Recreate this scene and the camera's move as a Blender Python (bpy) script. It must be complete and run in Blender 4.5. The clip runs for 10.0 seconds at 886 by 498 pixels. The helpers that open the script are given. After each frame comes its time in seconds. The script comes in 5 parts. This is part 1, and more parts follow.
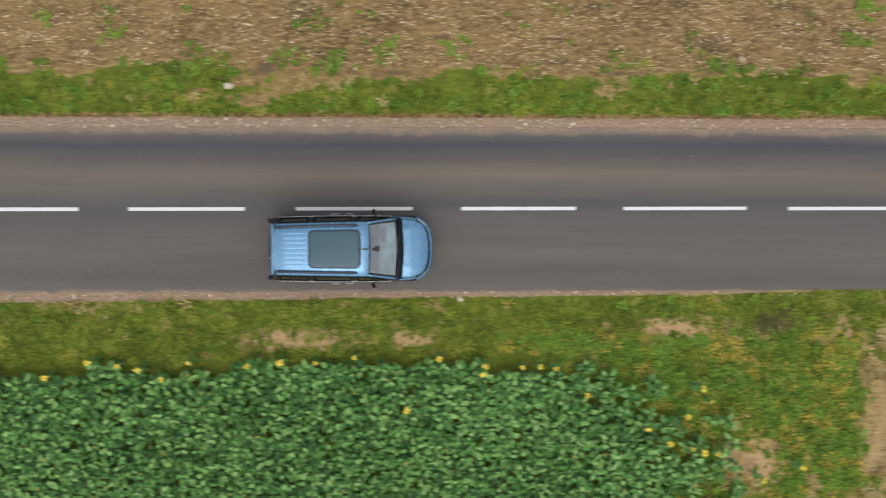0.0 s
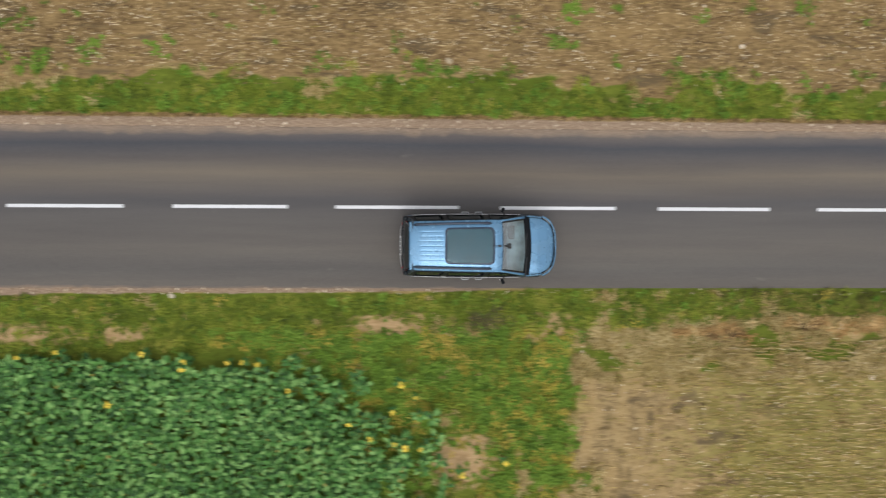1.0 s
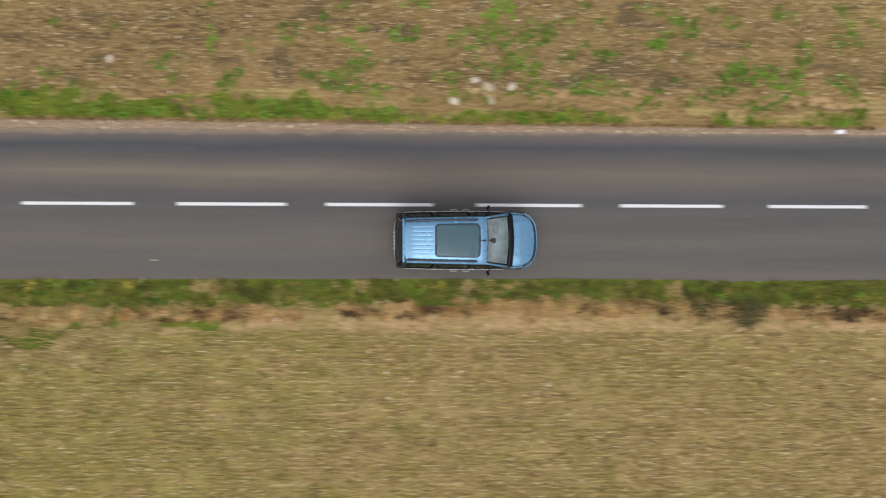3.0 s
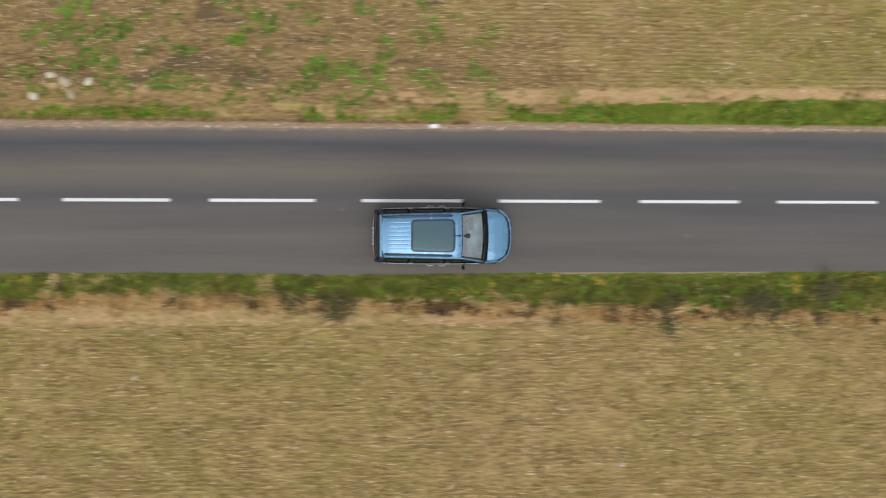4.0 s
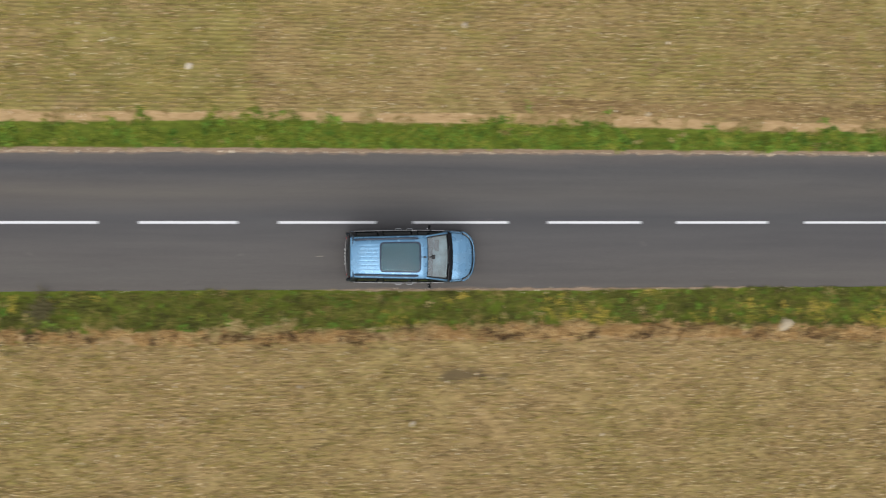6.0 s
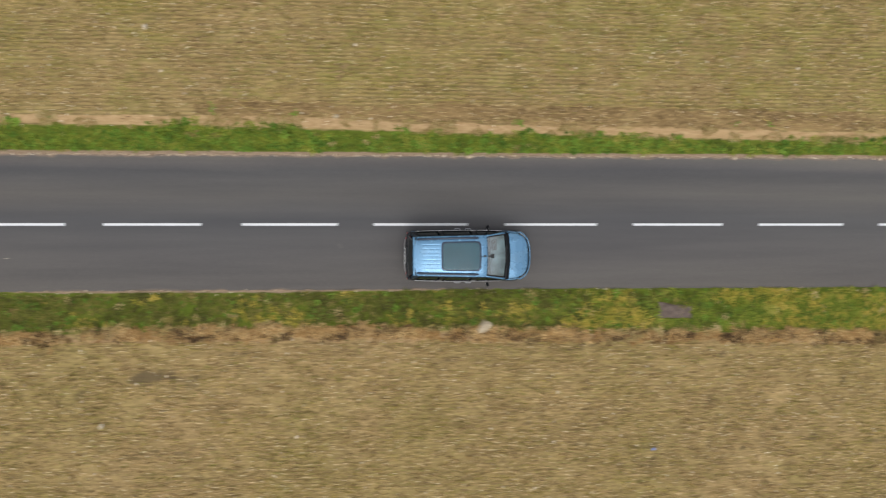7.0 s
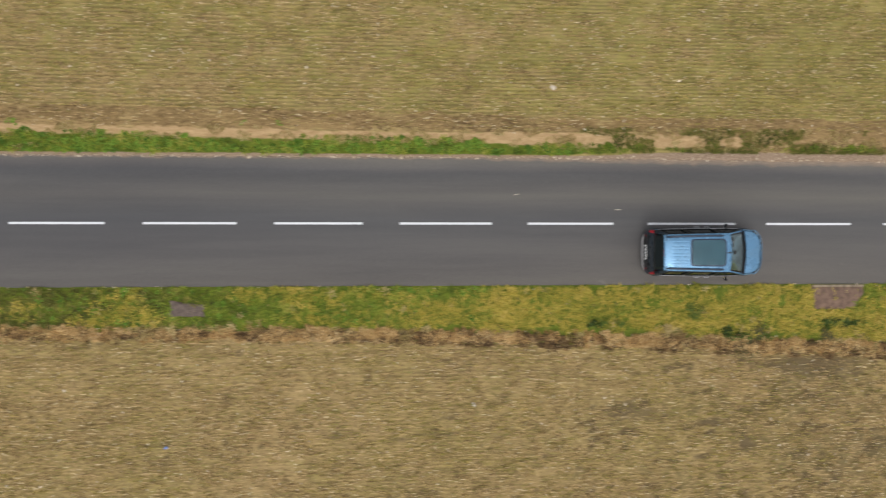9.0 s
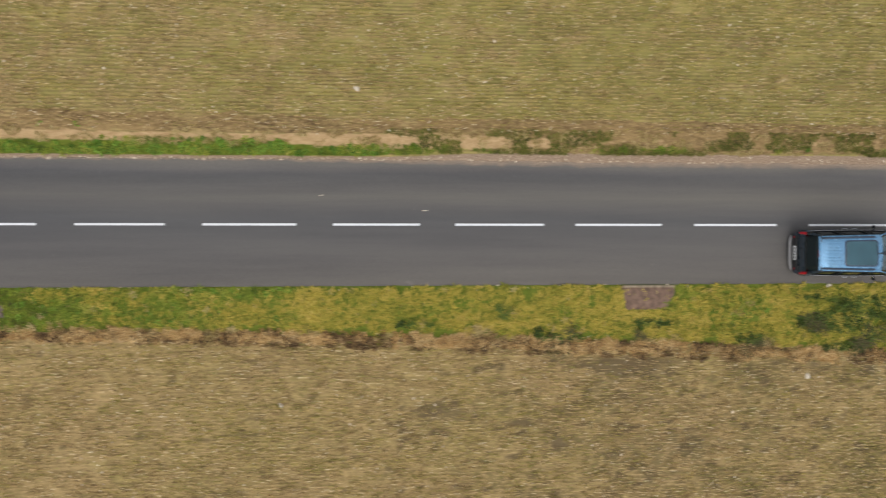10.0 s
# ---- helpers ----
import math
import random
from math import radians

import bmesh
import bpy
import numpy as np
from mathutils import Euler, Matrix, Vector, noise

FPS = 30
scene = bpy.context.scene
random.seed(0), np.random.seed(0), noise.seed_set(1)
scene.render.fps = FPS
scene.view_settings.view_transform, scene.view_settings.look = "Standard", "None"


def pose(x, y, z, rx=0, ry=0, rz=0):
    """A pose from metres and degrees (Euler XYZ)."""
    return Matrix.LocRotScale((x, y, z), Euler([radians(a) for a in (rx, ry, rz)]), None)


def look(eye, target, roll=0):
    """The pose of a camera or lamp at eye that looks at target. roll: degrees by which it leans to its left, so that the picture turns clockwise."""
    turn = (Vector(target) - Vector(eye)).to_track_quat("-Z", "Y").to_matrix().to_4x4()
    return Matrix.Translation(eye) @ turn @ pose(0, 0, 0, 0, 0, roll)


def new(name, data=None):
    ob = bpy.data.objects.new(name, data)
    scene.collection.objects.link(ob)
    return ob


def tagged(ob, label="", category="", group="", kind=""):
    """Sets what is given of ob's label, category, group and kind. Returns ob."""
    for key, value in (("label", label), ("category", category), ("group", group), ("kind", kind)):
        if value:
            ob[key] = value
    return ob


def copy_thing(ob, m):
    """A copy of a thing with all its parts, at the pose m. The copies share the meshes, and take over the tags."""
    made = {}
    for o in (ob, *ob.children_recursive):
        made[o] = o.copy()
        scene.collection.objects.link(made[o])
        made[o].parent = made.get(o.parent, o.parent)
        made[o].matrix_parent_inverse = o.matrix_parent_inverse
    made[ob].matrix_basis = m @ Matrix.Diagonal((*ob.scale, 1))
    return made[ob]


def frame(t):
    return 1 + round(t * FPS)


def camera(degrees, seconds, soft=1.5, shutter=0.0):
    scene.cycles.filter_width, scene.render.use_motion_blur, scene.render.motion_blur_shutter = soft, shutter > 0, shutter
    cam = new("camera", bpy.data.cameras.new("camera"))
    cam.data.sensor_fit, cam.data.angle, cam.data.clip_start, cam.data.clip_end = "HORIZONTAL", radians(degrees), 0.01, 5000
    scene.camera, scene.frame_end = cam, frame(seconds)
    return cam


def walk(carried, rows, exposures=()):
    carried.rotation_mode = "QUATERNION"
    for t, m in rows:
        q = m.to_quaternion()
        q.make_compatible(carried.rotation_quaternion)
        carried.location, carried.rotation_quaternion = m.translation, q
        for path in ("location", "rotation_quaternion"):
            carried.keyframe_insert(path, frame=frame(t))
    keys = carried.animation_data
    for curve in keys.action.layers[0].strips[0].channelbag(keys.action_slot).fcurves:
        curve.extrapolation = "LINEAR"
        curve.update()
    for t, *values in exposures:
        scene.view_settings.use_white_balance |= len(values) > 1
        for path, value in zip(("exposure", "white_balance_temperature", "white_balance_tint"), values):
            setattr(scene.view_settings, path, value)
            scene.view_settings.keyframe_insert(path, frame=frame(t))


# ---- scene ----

# seconds, camera x y z, turn x y z, car x y
ROWS = [
    (0.0, -1.401, -0.837, 19.875, -0.671, -2.408, -0.189, -2.539, -1.046),
    (0.5, 2.249, -0.889, 20.161, -0.670, -2.462, 0.001, 2.875, -1.043),
    (1.0, 6.444, -0.903, 20.492, -0.676, -2.578, 0.142, 8.746, -1.043),
    (1.5, 10.958, -0.904, 20.839, -0.735, -2.761, 0.224, 14.196, -1.047),
    (2.0, 16.846, -0.909, 21.364, -0.801, -2.864, 0.236, 20.139, -1.062),
    (2.5, 23.022, -0.932, 21.860, -0.800, -2.948, 0.197, 25.722, -1.063),
    (4.0, 41.935, -1.204, 23.023, -0.758, -2.977, 0.033, 43.522, -1.102),
    (4.5, 48.195, -1.110, 23.515, -0.729, -3.007, -0.004, 49.222, -1.111),
    (5.0, 55.037, -0.815, 23.969, -0.724, -3.176, -0.061, 55.507, -1.119),
    (5.5, 61.016, -0.657, 24.270, -0.661, -3.346, -0.071, 61.381, -1.125),
    (6.0, 66.937, -0.610, 24.597, -0.649, -3.495, -0.082, 67.772, -1.121),
    (7.5, 81.777, -0.559, 25.501, -0.614, -3.933, -0.070, 86.330, -1.025),
    (8.0, 86.316, -0.589, 25.807, -0.646, -4.023, -0.022, 92.914, -1.016),
    (8.5, 90.208, -0.593, 26.055, -0.693, -4.015, 0.007, 99.071, -1.025),
    (9.0, 94.076, -0.585, 26.323, -0.717, -4.089, -0.012, 105.745, -1.028),
    (9.5, 97.435, -0.582, 26.557, -0.718, -4.208, -0.010, 112.010, -1.030),
    (10.0, 101.015, -0.539, 26.855, -0.753, -4.296, -0.014, 118.660, -1.044),
]
cam = camera(62.18, 10.0, soft=1.2, shutter=0.5)
EXPOSURE = 0.0
walk(cam, [(r[0], pose(*r[1:7])) for r in ROWS], [(0.0, EXPOSURE, 6500, 10), (10.0, EXPOSURE, 6500, 10)])

# ---- daylight: bright overcast, a broad soft sun high in the south ----
world = bpy.data.worlds.new("overcast_sky")
scene.world = world
world.use_nodes = True
wn = world.node_tree.nodes
sky = wn.new("ShaderNodeTexSky")
sky.sky_type, sky.sun_disc = "NISHITA", False
sky.sun_elevation, sky.sun_rotation = radians(72), radians(176)
sky.air_density, sky.dust_density, sky.ozone_density = 1.0, 4.0, 1.0
hue = wn.new("ShaderNodeHueSaturation")
hue.inputs["Saturation"].default_value = 0.22
world.node_tree.links.new(sky.outputs[0], hue.inputs["Color"])
world.node_tree.links.new(hue.outputs[0], wn["Background"].inputs["Color"])
wn["Background"].inputs["Strength"].default_value = 0.163
sun_data = bpy.data.lights.new("sun", "SUN")
sun_data.energy, sun_data.angle, sun_data.color = 0.5, radians(60), (1.0, 0.95, 0.88)
sun = new("sun", sun_data)
sun.matrix_world = look((0, 0, 60), (1.5, 20, 0))
sun.rotation_mode = "XYZ"

# ---- materials ----


class Mat:
    """A small node builder round one Principled shader."""

    def __init__(self, name, colour=(0.5, 0.5, 0.5), rough=0.8, metal=0.0, spec=0.5):
        self.m = bpy.data.materials.new(name)
        self.m.use_nodes = True
        self.t = self.m.node_tree
        self.b = self.t.nodes["Principled BSDF"]
        self.b.inputs["Base Color"].default_value = (*colour, 1)
        self.b.inputs["Roughness"].default_value = rough
        self.b.inputs["Metallic"].default_value = metal
        self.b.inputs["Specular IOR Level"].default_value = spec
        self.coord = None

    def node(self, kind, **props):
        n = self.t.nodes.new(kind)
        for k, v in props.items():
            if k == "operation":
                n.operation = v
            elif k == "data_type":
                n.data_type = v
            elif k == "blend_type":
                n.blend_type = v
            elif k == "attribute_name":
                n.attribute_name = v
        return n

    def link(self, a, b):
        self.t.links.new(a, b)

    def place(self, sx=1, sy=1, sz=1, local=False):
        if local:
            src = self.node("ShaderNodeTexCoord").outputs["Object"]
        else:
            src = self.node("ShaderNodeNewGeometry").outputs["Position"]
        n = self.node("ShaderNodeMapping")
        n.inputs["Scale"].default_value = (sx, sy, sz)
        self.link(src, n.inputs["Vector"])
        return n.outputs[0]

    def noise(self, scale, detail=4, stretch=(1, 1, 1), rough=0.55, local=False):
        n = self.node("ShaderNodeTexNoise")
        n.inputs["Scale"].default_value = scale
        n.inputs["Detail"].default_value = detail
        n.inputs["Roughness"].default_value = rough
        self.link(self.place(*stretch, local=local), n.inputs["Vector"])
        return n.outputs["Fac"]

    def ramp(self, src, stops):
        n = self.node("ShaderNodeValToRGB")
        e = n.color_ramp.elements
        while len(e) < len(stops):
            e.new(0.5)
        for el, (p, c) in zip(e, stops):
            el.position = p
            el.color = (*c, 1) if len(c) == 3 else c
        self.link(src, n.inputs[0])
        return n.outputs["Color"]

    def grey(self, src, lo, hi):
        n = self.node("ShaderNodeMapRange")
        n.inputs["From Min"].default_value, n.inputs["From Max"].default_value = lo, hi
        self.link(src, n.inputs["Value"])
        return n.outputs[0]

    def mix(self, fac, a, b, blend="MIX"):
        n = self.node("ShaderNodeMix", data_type="RGBA", blend_type=blend)
        for s, v in ((n.inputs[0], fac), (n.inputs[6], a), (n.inputs[7], b)):
            if isinstance(v, (int, float)):
                s.default_value = v
            elif isinstance(v, tuple):
                s.default_value = (*v, 1)
            else:
                self.link(v, s)
        return n.outputs[2]

    def math(self, op, a, b=0.0):
        n = self.node("ShaderNodeMath", operation=op)
        for s, v in zip(n.inputs, (a, b)):
            if isinstance(v, (int, float)):
                s.default_value = v
            else:
                self.link(v, s)
        return n.outputs[0]

    def attr(self, name):
        return self.node("ShaderNodeAttribute", attribute_name=name).outputs["Fac"]

    def island(self):
        return self.node("ShaderNodeNewGeometry").outputs["Random Per Island"]

    def one(self):
        return self.node("ShaderNodeObjectInfo").outputs["Random"]

    def colour(self, src):
        self.link(src, self.b.inputs["Base Color"])
        return self

    def rough(self, src):
        self.link(src, self.b.inputs["Roughness"])
        return self

    def bump(self, src, strength=0.4, distance=0.02):
        n = self.node("ShaderNodeBump")
        n.inputs["Strength"].default_value, n.inputs["Distance"].default_value = strength, distance
        self.link(src, n.inputs["Height"])
        self.link(n.outputs[0], self.b.inputs["Normal"])
        return self


def ground_material():
    k = Mat("field_ground", rough=0.95, spec=0.2)
    grain = k.noise(9, 5, (0.45, 1, 1), 0.7)
    mid = k.noise(1.6, 4, (0.5, 1, 1))
    big = k.noise(0.16, 3)
    warp = k.math("ADD", k.math("MULTIPLY", k.math("SUBTRACT", k.noise(1.1, 6, (0.6, 1, 1), 0.7), 0.5), 2.0), k.math("SUBTRACT", k.noise(6, 4, (0.6, 1, 1), 0.7), 0.5))

    def mask(name, spread=1.3, lo=0.42, hi=0.58):
        return k.grey(k.math("ADD", k.attr(name), k.math("MULTIPLY", warp, spread)), lo, hi)
    stubble = k.mix(k.grey(grain, 0.33, 0.68), k.ramp(mid, [(0.35, (0.19, 0.135, 0.058)), (0.65, (0.29, 0.215, 0.092))]),
                    k.ramp(big, [(0.42, (0.485, 0.342, 0.158)), (0.6, (0.435, 0.332, 0.130))]))
    sep = k.node("ShaderNodeSeparateXYZ")
    k.link(k.node("ShaderNodeNewGeometry").outputs["Position"], sep.inputs[0])
    drill = k.math("SINE", k.math("ADD", k.math("MULTIPLY", sep.outputs["Y"], math.tau / 0.135), k.math("MULTIPLY", k.noise(0.35, 2, (0.35, 1, 1)), 1.6)))
    furrow = k.grey(k.math("ADD", drill, k.math("MULTIPLY", k.noise(3, 4, (0.18, 1, 1)), 2.0)), 0.35, 1.8)
    greenish = k.mix(k.grey(mid, 0.35, 0.7), (0.195, 0.195, 0.044), (0.335, 0.305, 0.078))
    c = k.mix(k.math("MULTIPLY", mask("green", 1.0, 0.4, 0.75), 0.6), stubble, greenish)
    worn = k.math("MULTIPLY", k.grey(k.noise(0.9, 3, (0.35, 1, 1)), 0.25, 0.60), k.math("ADD", k.math("MULTIPLY", k.grey(sep.outputs["Y"], -1, 1), 0.34), 0.16))
    c = k.mix(k.math("MULTIPLY", furrow, worn), c, (0.112, 0.090, 0.038))
    litter = k.mix(k.grey(k.noise(12, 6, (0.3, 1, 1), 0.8), 0.40, 0.64), k.ramp(k.noise(1.1, 5, (0.3, 1, 1), 0.6), [(0.36, (0.080, 0.049, 0.022)), (0.64, (0.235, 0.152, 0.066))]), (0.36, 0.250, 0.112))
    c = k.mix(mask("litter"), c, litter)
    soil = k.mix(k.grey(grain, 0.35, 0.7), k.ramp(k.noise(1.7, 5, (1.5, 0.5, 1), 0.6), [(0.39, (0.115, 0.080, 0.036)), (0.60, (0.325, 0.225, 0.098))]), (0.45, 0.325, 0.160))
    c = k.mix(mask("soil"), c, soil)
    c = k.mix(k.math("MULTIPLY", mask("stain", 0.9, 0.32, 0.8), 0.85), c, (0.12, 0.088, 0.048))
    tan = k.mix(k.grey(grain, 0.3, 0.7), (0.338, 0.216, 0.102), (0.528, 0.372, 0.198))
    c = k.mix(mask("tan", 0.9), c, tan)
    turf = k.mix(k.grey(grain, 0.3, 0.7), (0.070, 0.090, 0.011), k.ramp(mid, [(0.35, (0.116, 0.168, 0.017)), (0.65, (0.190, 0.220, 0.032))]))
    c = k.mix(mask("verge", 0.6), c, turf)
    leafy = k.mix(k.grey(k.noise(5, 4, (1, 1, 1), 0.7), 0.35, 0.65), (0.016, 0.048, 0.012), (0.070, 0.180, 0.040))
    c = k.mix(mask("crop", 0.5), c, leafy)
    gravel = k.mix(k.grey(k.noise(26, 4), 0.35, 0.68), (0.21, 0.145, 0.095), (0.42, 0.312, 0.222))
    c = k.mix(mask("gravel", 0.5), c, gravel)
    k.colour(c)
    k.bump(k.math("ADD", grain, k.noise(40, 3)), 0.5, 0.03)
    return k.m


def asphalt_material():
    k = Mat("worn_asphalt", rough=0.9, spec=0.3)
    sep = k.node("ShaderNodeSeparateXYZ")
    k.link(k.node("ShaderNodeNewGeometry").outputs["Position"], sep.inputs[0])
    wob = k.math("MULTIPLY", k.math("SUBTRACT", k.noise(0.12, 3, (1, 0.2, 1)), 0.5), 0.10)
    across = k.math("ADD", k.grey(sep.outputs["Y"], -2.5, 2.5), wob)
    lanes = k.ramp(across, [(0.05, (0.142, 0.127, 0.114)), (0.16, (0.120, 0.113, 0.107)), (0.27, (0.142, 0.129, 0.117)), (0.40, (0.120, 0.112, 0.107)),
                            (0.54, (0.101, 0.097, 0.100)), (0.69, (0.176, 0.150, 0.122)), (0.77, (0.115, 0.105, 0.101)), (0.85, (0.074, 0.077, 0.089)), (0.93, (0.167, 0.142, 0.126))])
    later = k.ramp(across, [(0.05, (0.124, 0.115, 0.108)), (0.3, (0.110, 0.105, 0.105)), (0.54, (0.092, 0.092, 0.097)), (0.7, (0.120, 0.114, 0.109)), (0.87, (0.092, 0.091, 0.095)), (0.96, (0.143, 0.132, 0.124))])
    c = k.mix(k.grey(sep.outputs["X"], 25, 70), lanes, later)
    c = k.mix(k.grey(sep.outputs["X"], 84, 112), c, k.mix(1.0, c, (1.16, 1.14, 1.09), "MULTIPLY"))
    streak = k.noise(1.0, 5, (0.09, 1.6, 1), 0.6)
    c = k.mix(k.grey(streak, 0.3, 0.75), k.mix(1.0, c, (0.84, 0.84, 0.86), "MULTIPLY"), k.mix(1.0, c, (1.12, 1.11, 1.08), "MULTIPLY"))
    stone = k.noise(55, 3, (1, 1, 1), 0.7)
    c = k.mix(k.grey(stone, 0.3, 0.75), k.mix(1.0, c, (0.75, 0.75, 0.76), "MULTIPLY"), k.mix(1.0, c, (1.25, 1.24, 1.2), "MULTIPLY"))
    spots = k.noise(2.2, 2, (0.6, 1, 1))
    c = k.mix(k.math("MULTIPLY", k.grey(spots, 0.72, 0.82), 0.35), c, (0.26, 0.24, 0.21))
    dusty = k.math("MULTIPLY", k.grey(k.math("ADD", k.attr("edge"), k.math("MULTIPLY", k.math("SUBTRACT", k.noise(1.4, 5, (0.5, 1, 1)), 0.5), 1.0)), 0.45, 1.1), 0.8)
    c = k.mix(dusty, c, k.mix(k.grey(k.noise(24, 4), 0.35, 0.68), (0.21, 0.148, 0.10), (0.42, 0.312, 0.225)))
    k.colour(c)
    k.bump(stone, 0.35, 0.01)
    return k.m


def blade_material(name, stops, rough=0.7, spread=0.55, patch=0.35):
    k = Mat(name, rough=rough, spec=0.25)
    f = k.math("ADD", k.math("MULTIPLY", k.island(), spread), k.math("MULTIPLY", k.noise(patch, 4, (0.55, 1, 1)), 1 - spread))
    k.colour(k.ramp(f, stops))
    return k.m


def plain(name, colour, rough=0.6, metal=0.0, spec=0.5, vary=0.12, scale=30):
    k = Mat(name, colour, rough, metal, spec)
    n = k.noise(scale, 4, local=True)
    lo = tuple(v * (1 - vary) for v in colour)
    hi = tuple(min(1, v * (1 + vary)) for v in colour)
    k.colour(k.mix(k.grey(n, 0.3, 0.7), lo, hi))
    k.rough(k.math("ADD", k.math("MULTIPLY", n, 0.1), max(0.0, rough - 0.05)))
    return k.m


M_GROUND, M_ASPHALT = ground_material(), asphalt_material()
kp = Mat("road_paint", (0.75, 0.75, 0.74), 0.7)
kp.colour(kp.mix(kp.grey(kp.noise(7, 5, (0.5, 1, 1), 0.7), 0.62, 0.8), (0.70, 0.71, 0.73), (0.36, 0.34, 0.32)))
kp.bump(kp.noise(80, 2), 0.2, 0.005)
M_PAINT = kp.m
M_GRASS = blade_material("verge_grass", [(0.22, (0.058, 0.086, 0.011)), (0.38, (0.098, 0.140, 0.013)), (0.50, (0.15, 0.205, 0.018)), (0.62, (0.235, 0.275, 0.030)), (0.78, (0.36, 0.32, 0.07))], patch=1.5, spread=0.38)
M_COARSE = blade_material("coarse_grass", [(0.22, (0.046, 0.044, 0.012)), (0.40, (0.086, 0.088, 0.015)), (0.55, (0.130, 0.146, 0.021)), (0.70, (0.215, 0.185, 0.042)), (0.85, (0.32, 0.23, 0.09))], patch=1.5, spread=0.38)
M_GOLD = blade_material("yellowing_grass", [(0.22, (0.125, 0.155, 0.018)), (0.42, (0.290, 0.268, 0.034)), (0.58, (0.455, 0.352, 0.058)), (0.85, (0.520, 0.385, 0.100))], patch=0.9, spread=0.4)
M_DRY = blade_material("dry_grass", [(0.2, (0.20, 0.14, 0.045)), (0.5, (0.36, 0.27, 0.10)), (0.8, (0.52, 0.41, 0.20))])
M_WEED = blade_material("green_weed", [(0.2, (0.064, 0.128, 0.014)), (0.5, (0.128, 0.230, 0.025)), (0.85, (0.212, 0.332, 0.045))])
M_STRAW = blade_material("stubble_straw", [(0.2, (0.205, 0.135, 0.055)), (0.40, (0.345, 0.235, 0.096)), (0.58, (0.500, 0.350, 0.155)), (0.76, (0.590, 0.425, 0.205)), (0.95, (0.76, 0.61, 0.37))], patch=0.5, spread=0.8)
M_STRAWG = blade_material("greening_stubble", [(0.2, (0.185, 0.158, 0.034)), (0.40, (0.285, 0.258, 0.052)), (0.58, (0.415, 0.330, 0.080)), (0.76, (0.57, 0.410, 0.15)), (0.95, (0.74, 0.56, 0.29))], patch=0.5, spread=0.8)
M_LITTER = blade_material("straw_litter", [(0.2, (0.085, 0.049, 0.022)), (0.46, (0.250, 0.160, 0.070)), (0.66, (0.45, 0.315, 0.148)), (0.80, (0.70, 0.550, 0.32)), (0.90, (0.92, 0.82, 0.60))], spread=0.8)
M_CHAFF = blade_material("mixed_chaff", [(0.08, (0.150, 0.100, 0.044)), (0.28, (0.235, 0.155, 0.070)), (0.42, (0.195, 0.192, 0.042)), (0.52, (0.300, 0.265, 0.070)), (0.64, (0.46, 0.305, 0.145)), (0.84, (0.56, 0.40, 0.20)), (0.94, (0.78, 0.65, 0.42))], spread=0.92)
M_WITHER = blade_material("withered_weed", [(0.2, (0.075, 0.045, 0.020)), (0.45, (0.18, 0.110, 0.044)), (0.62, (0.36, 0.235, 0.095)), (0.8, (0.52, 0.37, 0.18))], spread=0.6, patch=1.6)
M_SEAM = blade_material("orange_dry_grass", [(0.25, (0.26, 0.142, 0.048)), (0.5, (0.48, 0.295, 0.110)), (0.75, (0.62, 0.43, 0.20))], spread=0.45, patch=1.4)
# dark browns: dead growth, with the shade under the tussocks put in
M_TUSSOCK_SHADE = blade_material("brown_growth_and_shade", [(0.2, (0.050, 0.030, 0.014)), (0.5, (0.120, 0.070, 0.030)), (0.8, (0.28, 0.175, 0.075))], spread=0.6, patch=1.6)
M_TUSSOCK = blade_material("bleached_grass", [(0.25, (0.34, 0.195, 0.072)), (0.5, (0.56, 0.36, 0.142)), (0.75, (0.76, 0.56, 0.28))], spread=0.5, patch=1.2)
M_TANGLE = blade_material("tangled_weed", [(0.2, (0.030, 0.048, 0.010)), (0.5, (0.075, 0.12, 0.018)), (0.8, (0.17, 0.20, 0.04))])
M_BUSH = blade_material("dark_weed", [(0.2, (0.024, 0.026, 0.009)), (0.5, (0.052, 0.056, 0.016)), (0.8, (0.11, 0.095, 0.04))])
M_LEAF = blade_material("sunflower_leaf", [(0.2, (0.024, 0.078, 0.016)), (0.42, (0.056, 0.166, 0.033)), (0.6, (0.102, 0.260, 0.054)), (0.8, (0.227, 0.421, 0.123))], rough=0.5, spread=0.7)
M_LEAFY = blade_material("yellowed_leaf", [(0.2, (0.16, 0.17, 0.03)), (0.5, (0.28, 0.24, 0.05)), (0.8, (0.42, 0.33, 0.10))])
M_PETAL = plain("yellow_petal", (0.80, 0.62, 0.06), 0.6)
M_DISC = plain("brown_flower_disc", (0.42, 0.22, 0.03), 0.9)
M_STEM = plain("green_stem", (0.10, 0.16, 0.04), 0.7)
M_STONE = plain("pale_limestone", (0.46, 0.38, 0.26), 0.9, vary=0.3, scale=14)
M_STONEW = plain("white_stone", (0.60, 0.53, 0.42), 0.85, vary=0.12, scale=14)
M_PEBBLE = blade_material("pale_pebbles", [(0.2, (0.36, 0.28, 0.18)), (0.45, (0.58, 0.47, 0.33)), (0.75, (0.84, 0.73, 0.56))])
M_SLAB = plain("grey_slab", (0.130, 0.098, 0.080), 0.95, vary=0.35, scale=6)
M_KERB = plain("tan_kerb", (0.28, 0.22, 0.15), 0.95, vary=0.4, scale=5)
M_APRON = plain("brown_earth_apron", (0.160, 0.102, 0.072), 0.95, vary=0.4, scale=5)

# ---- the lie of the land ----


def lerp(x, xs, vs):
    return np.interp(x, xs, vs)


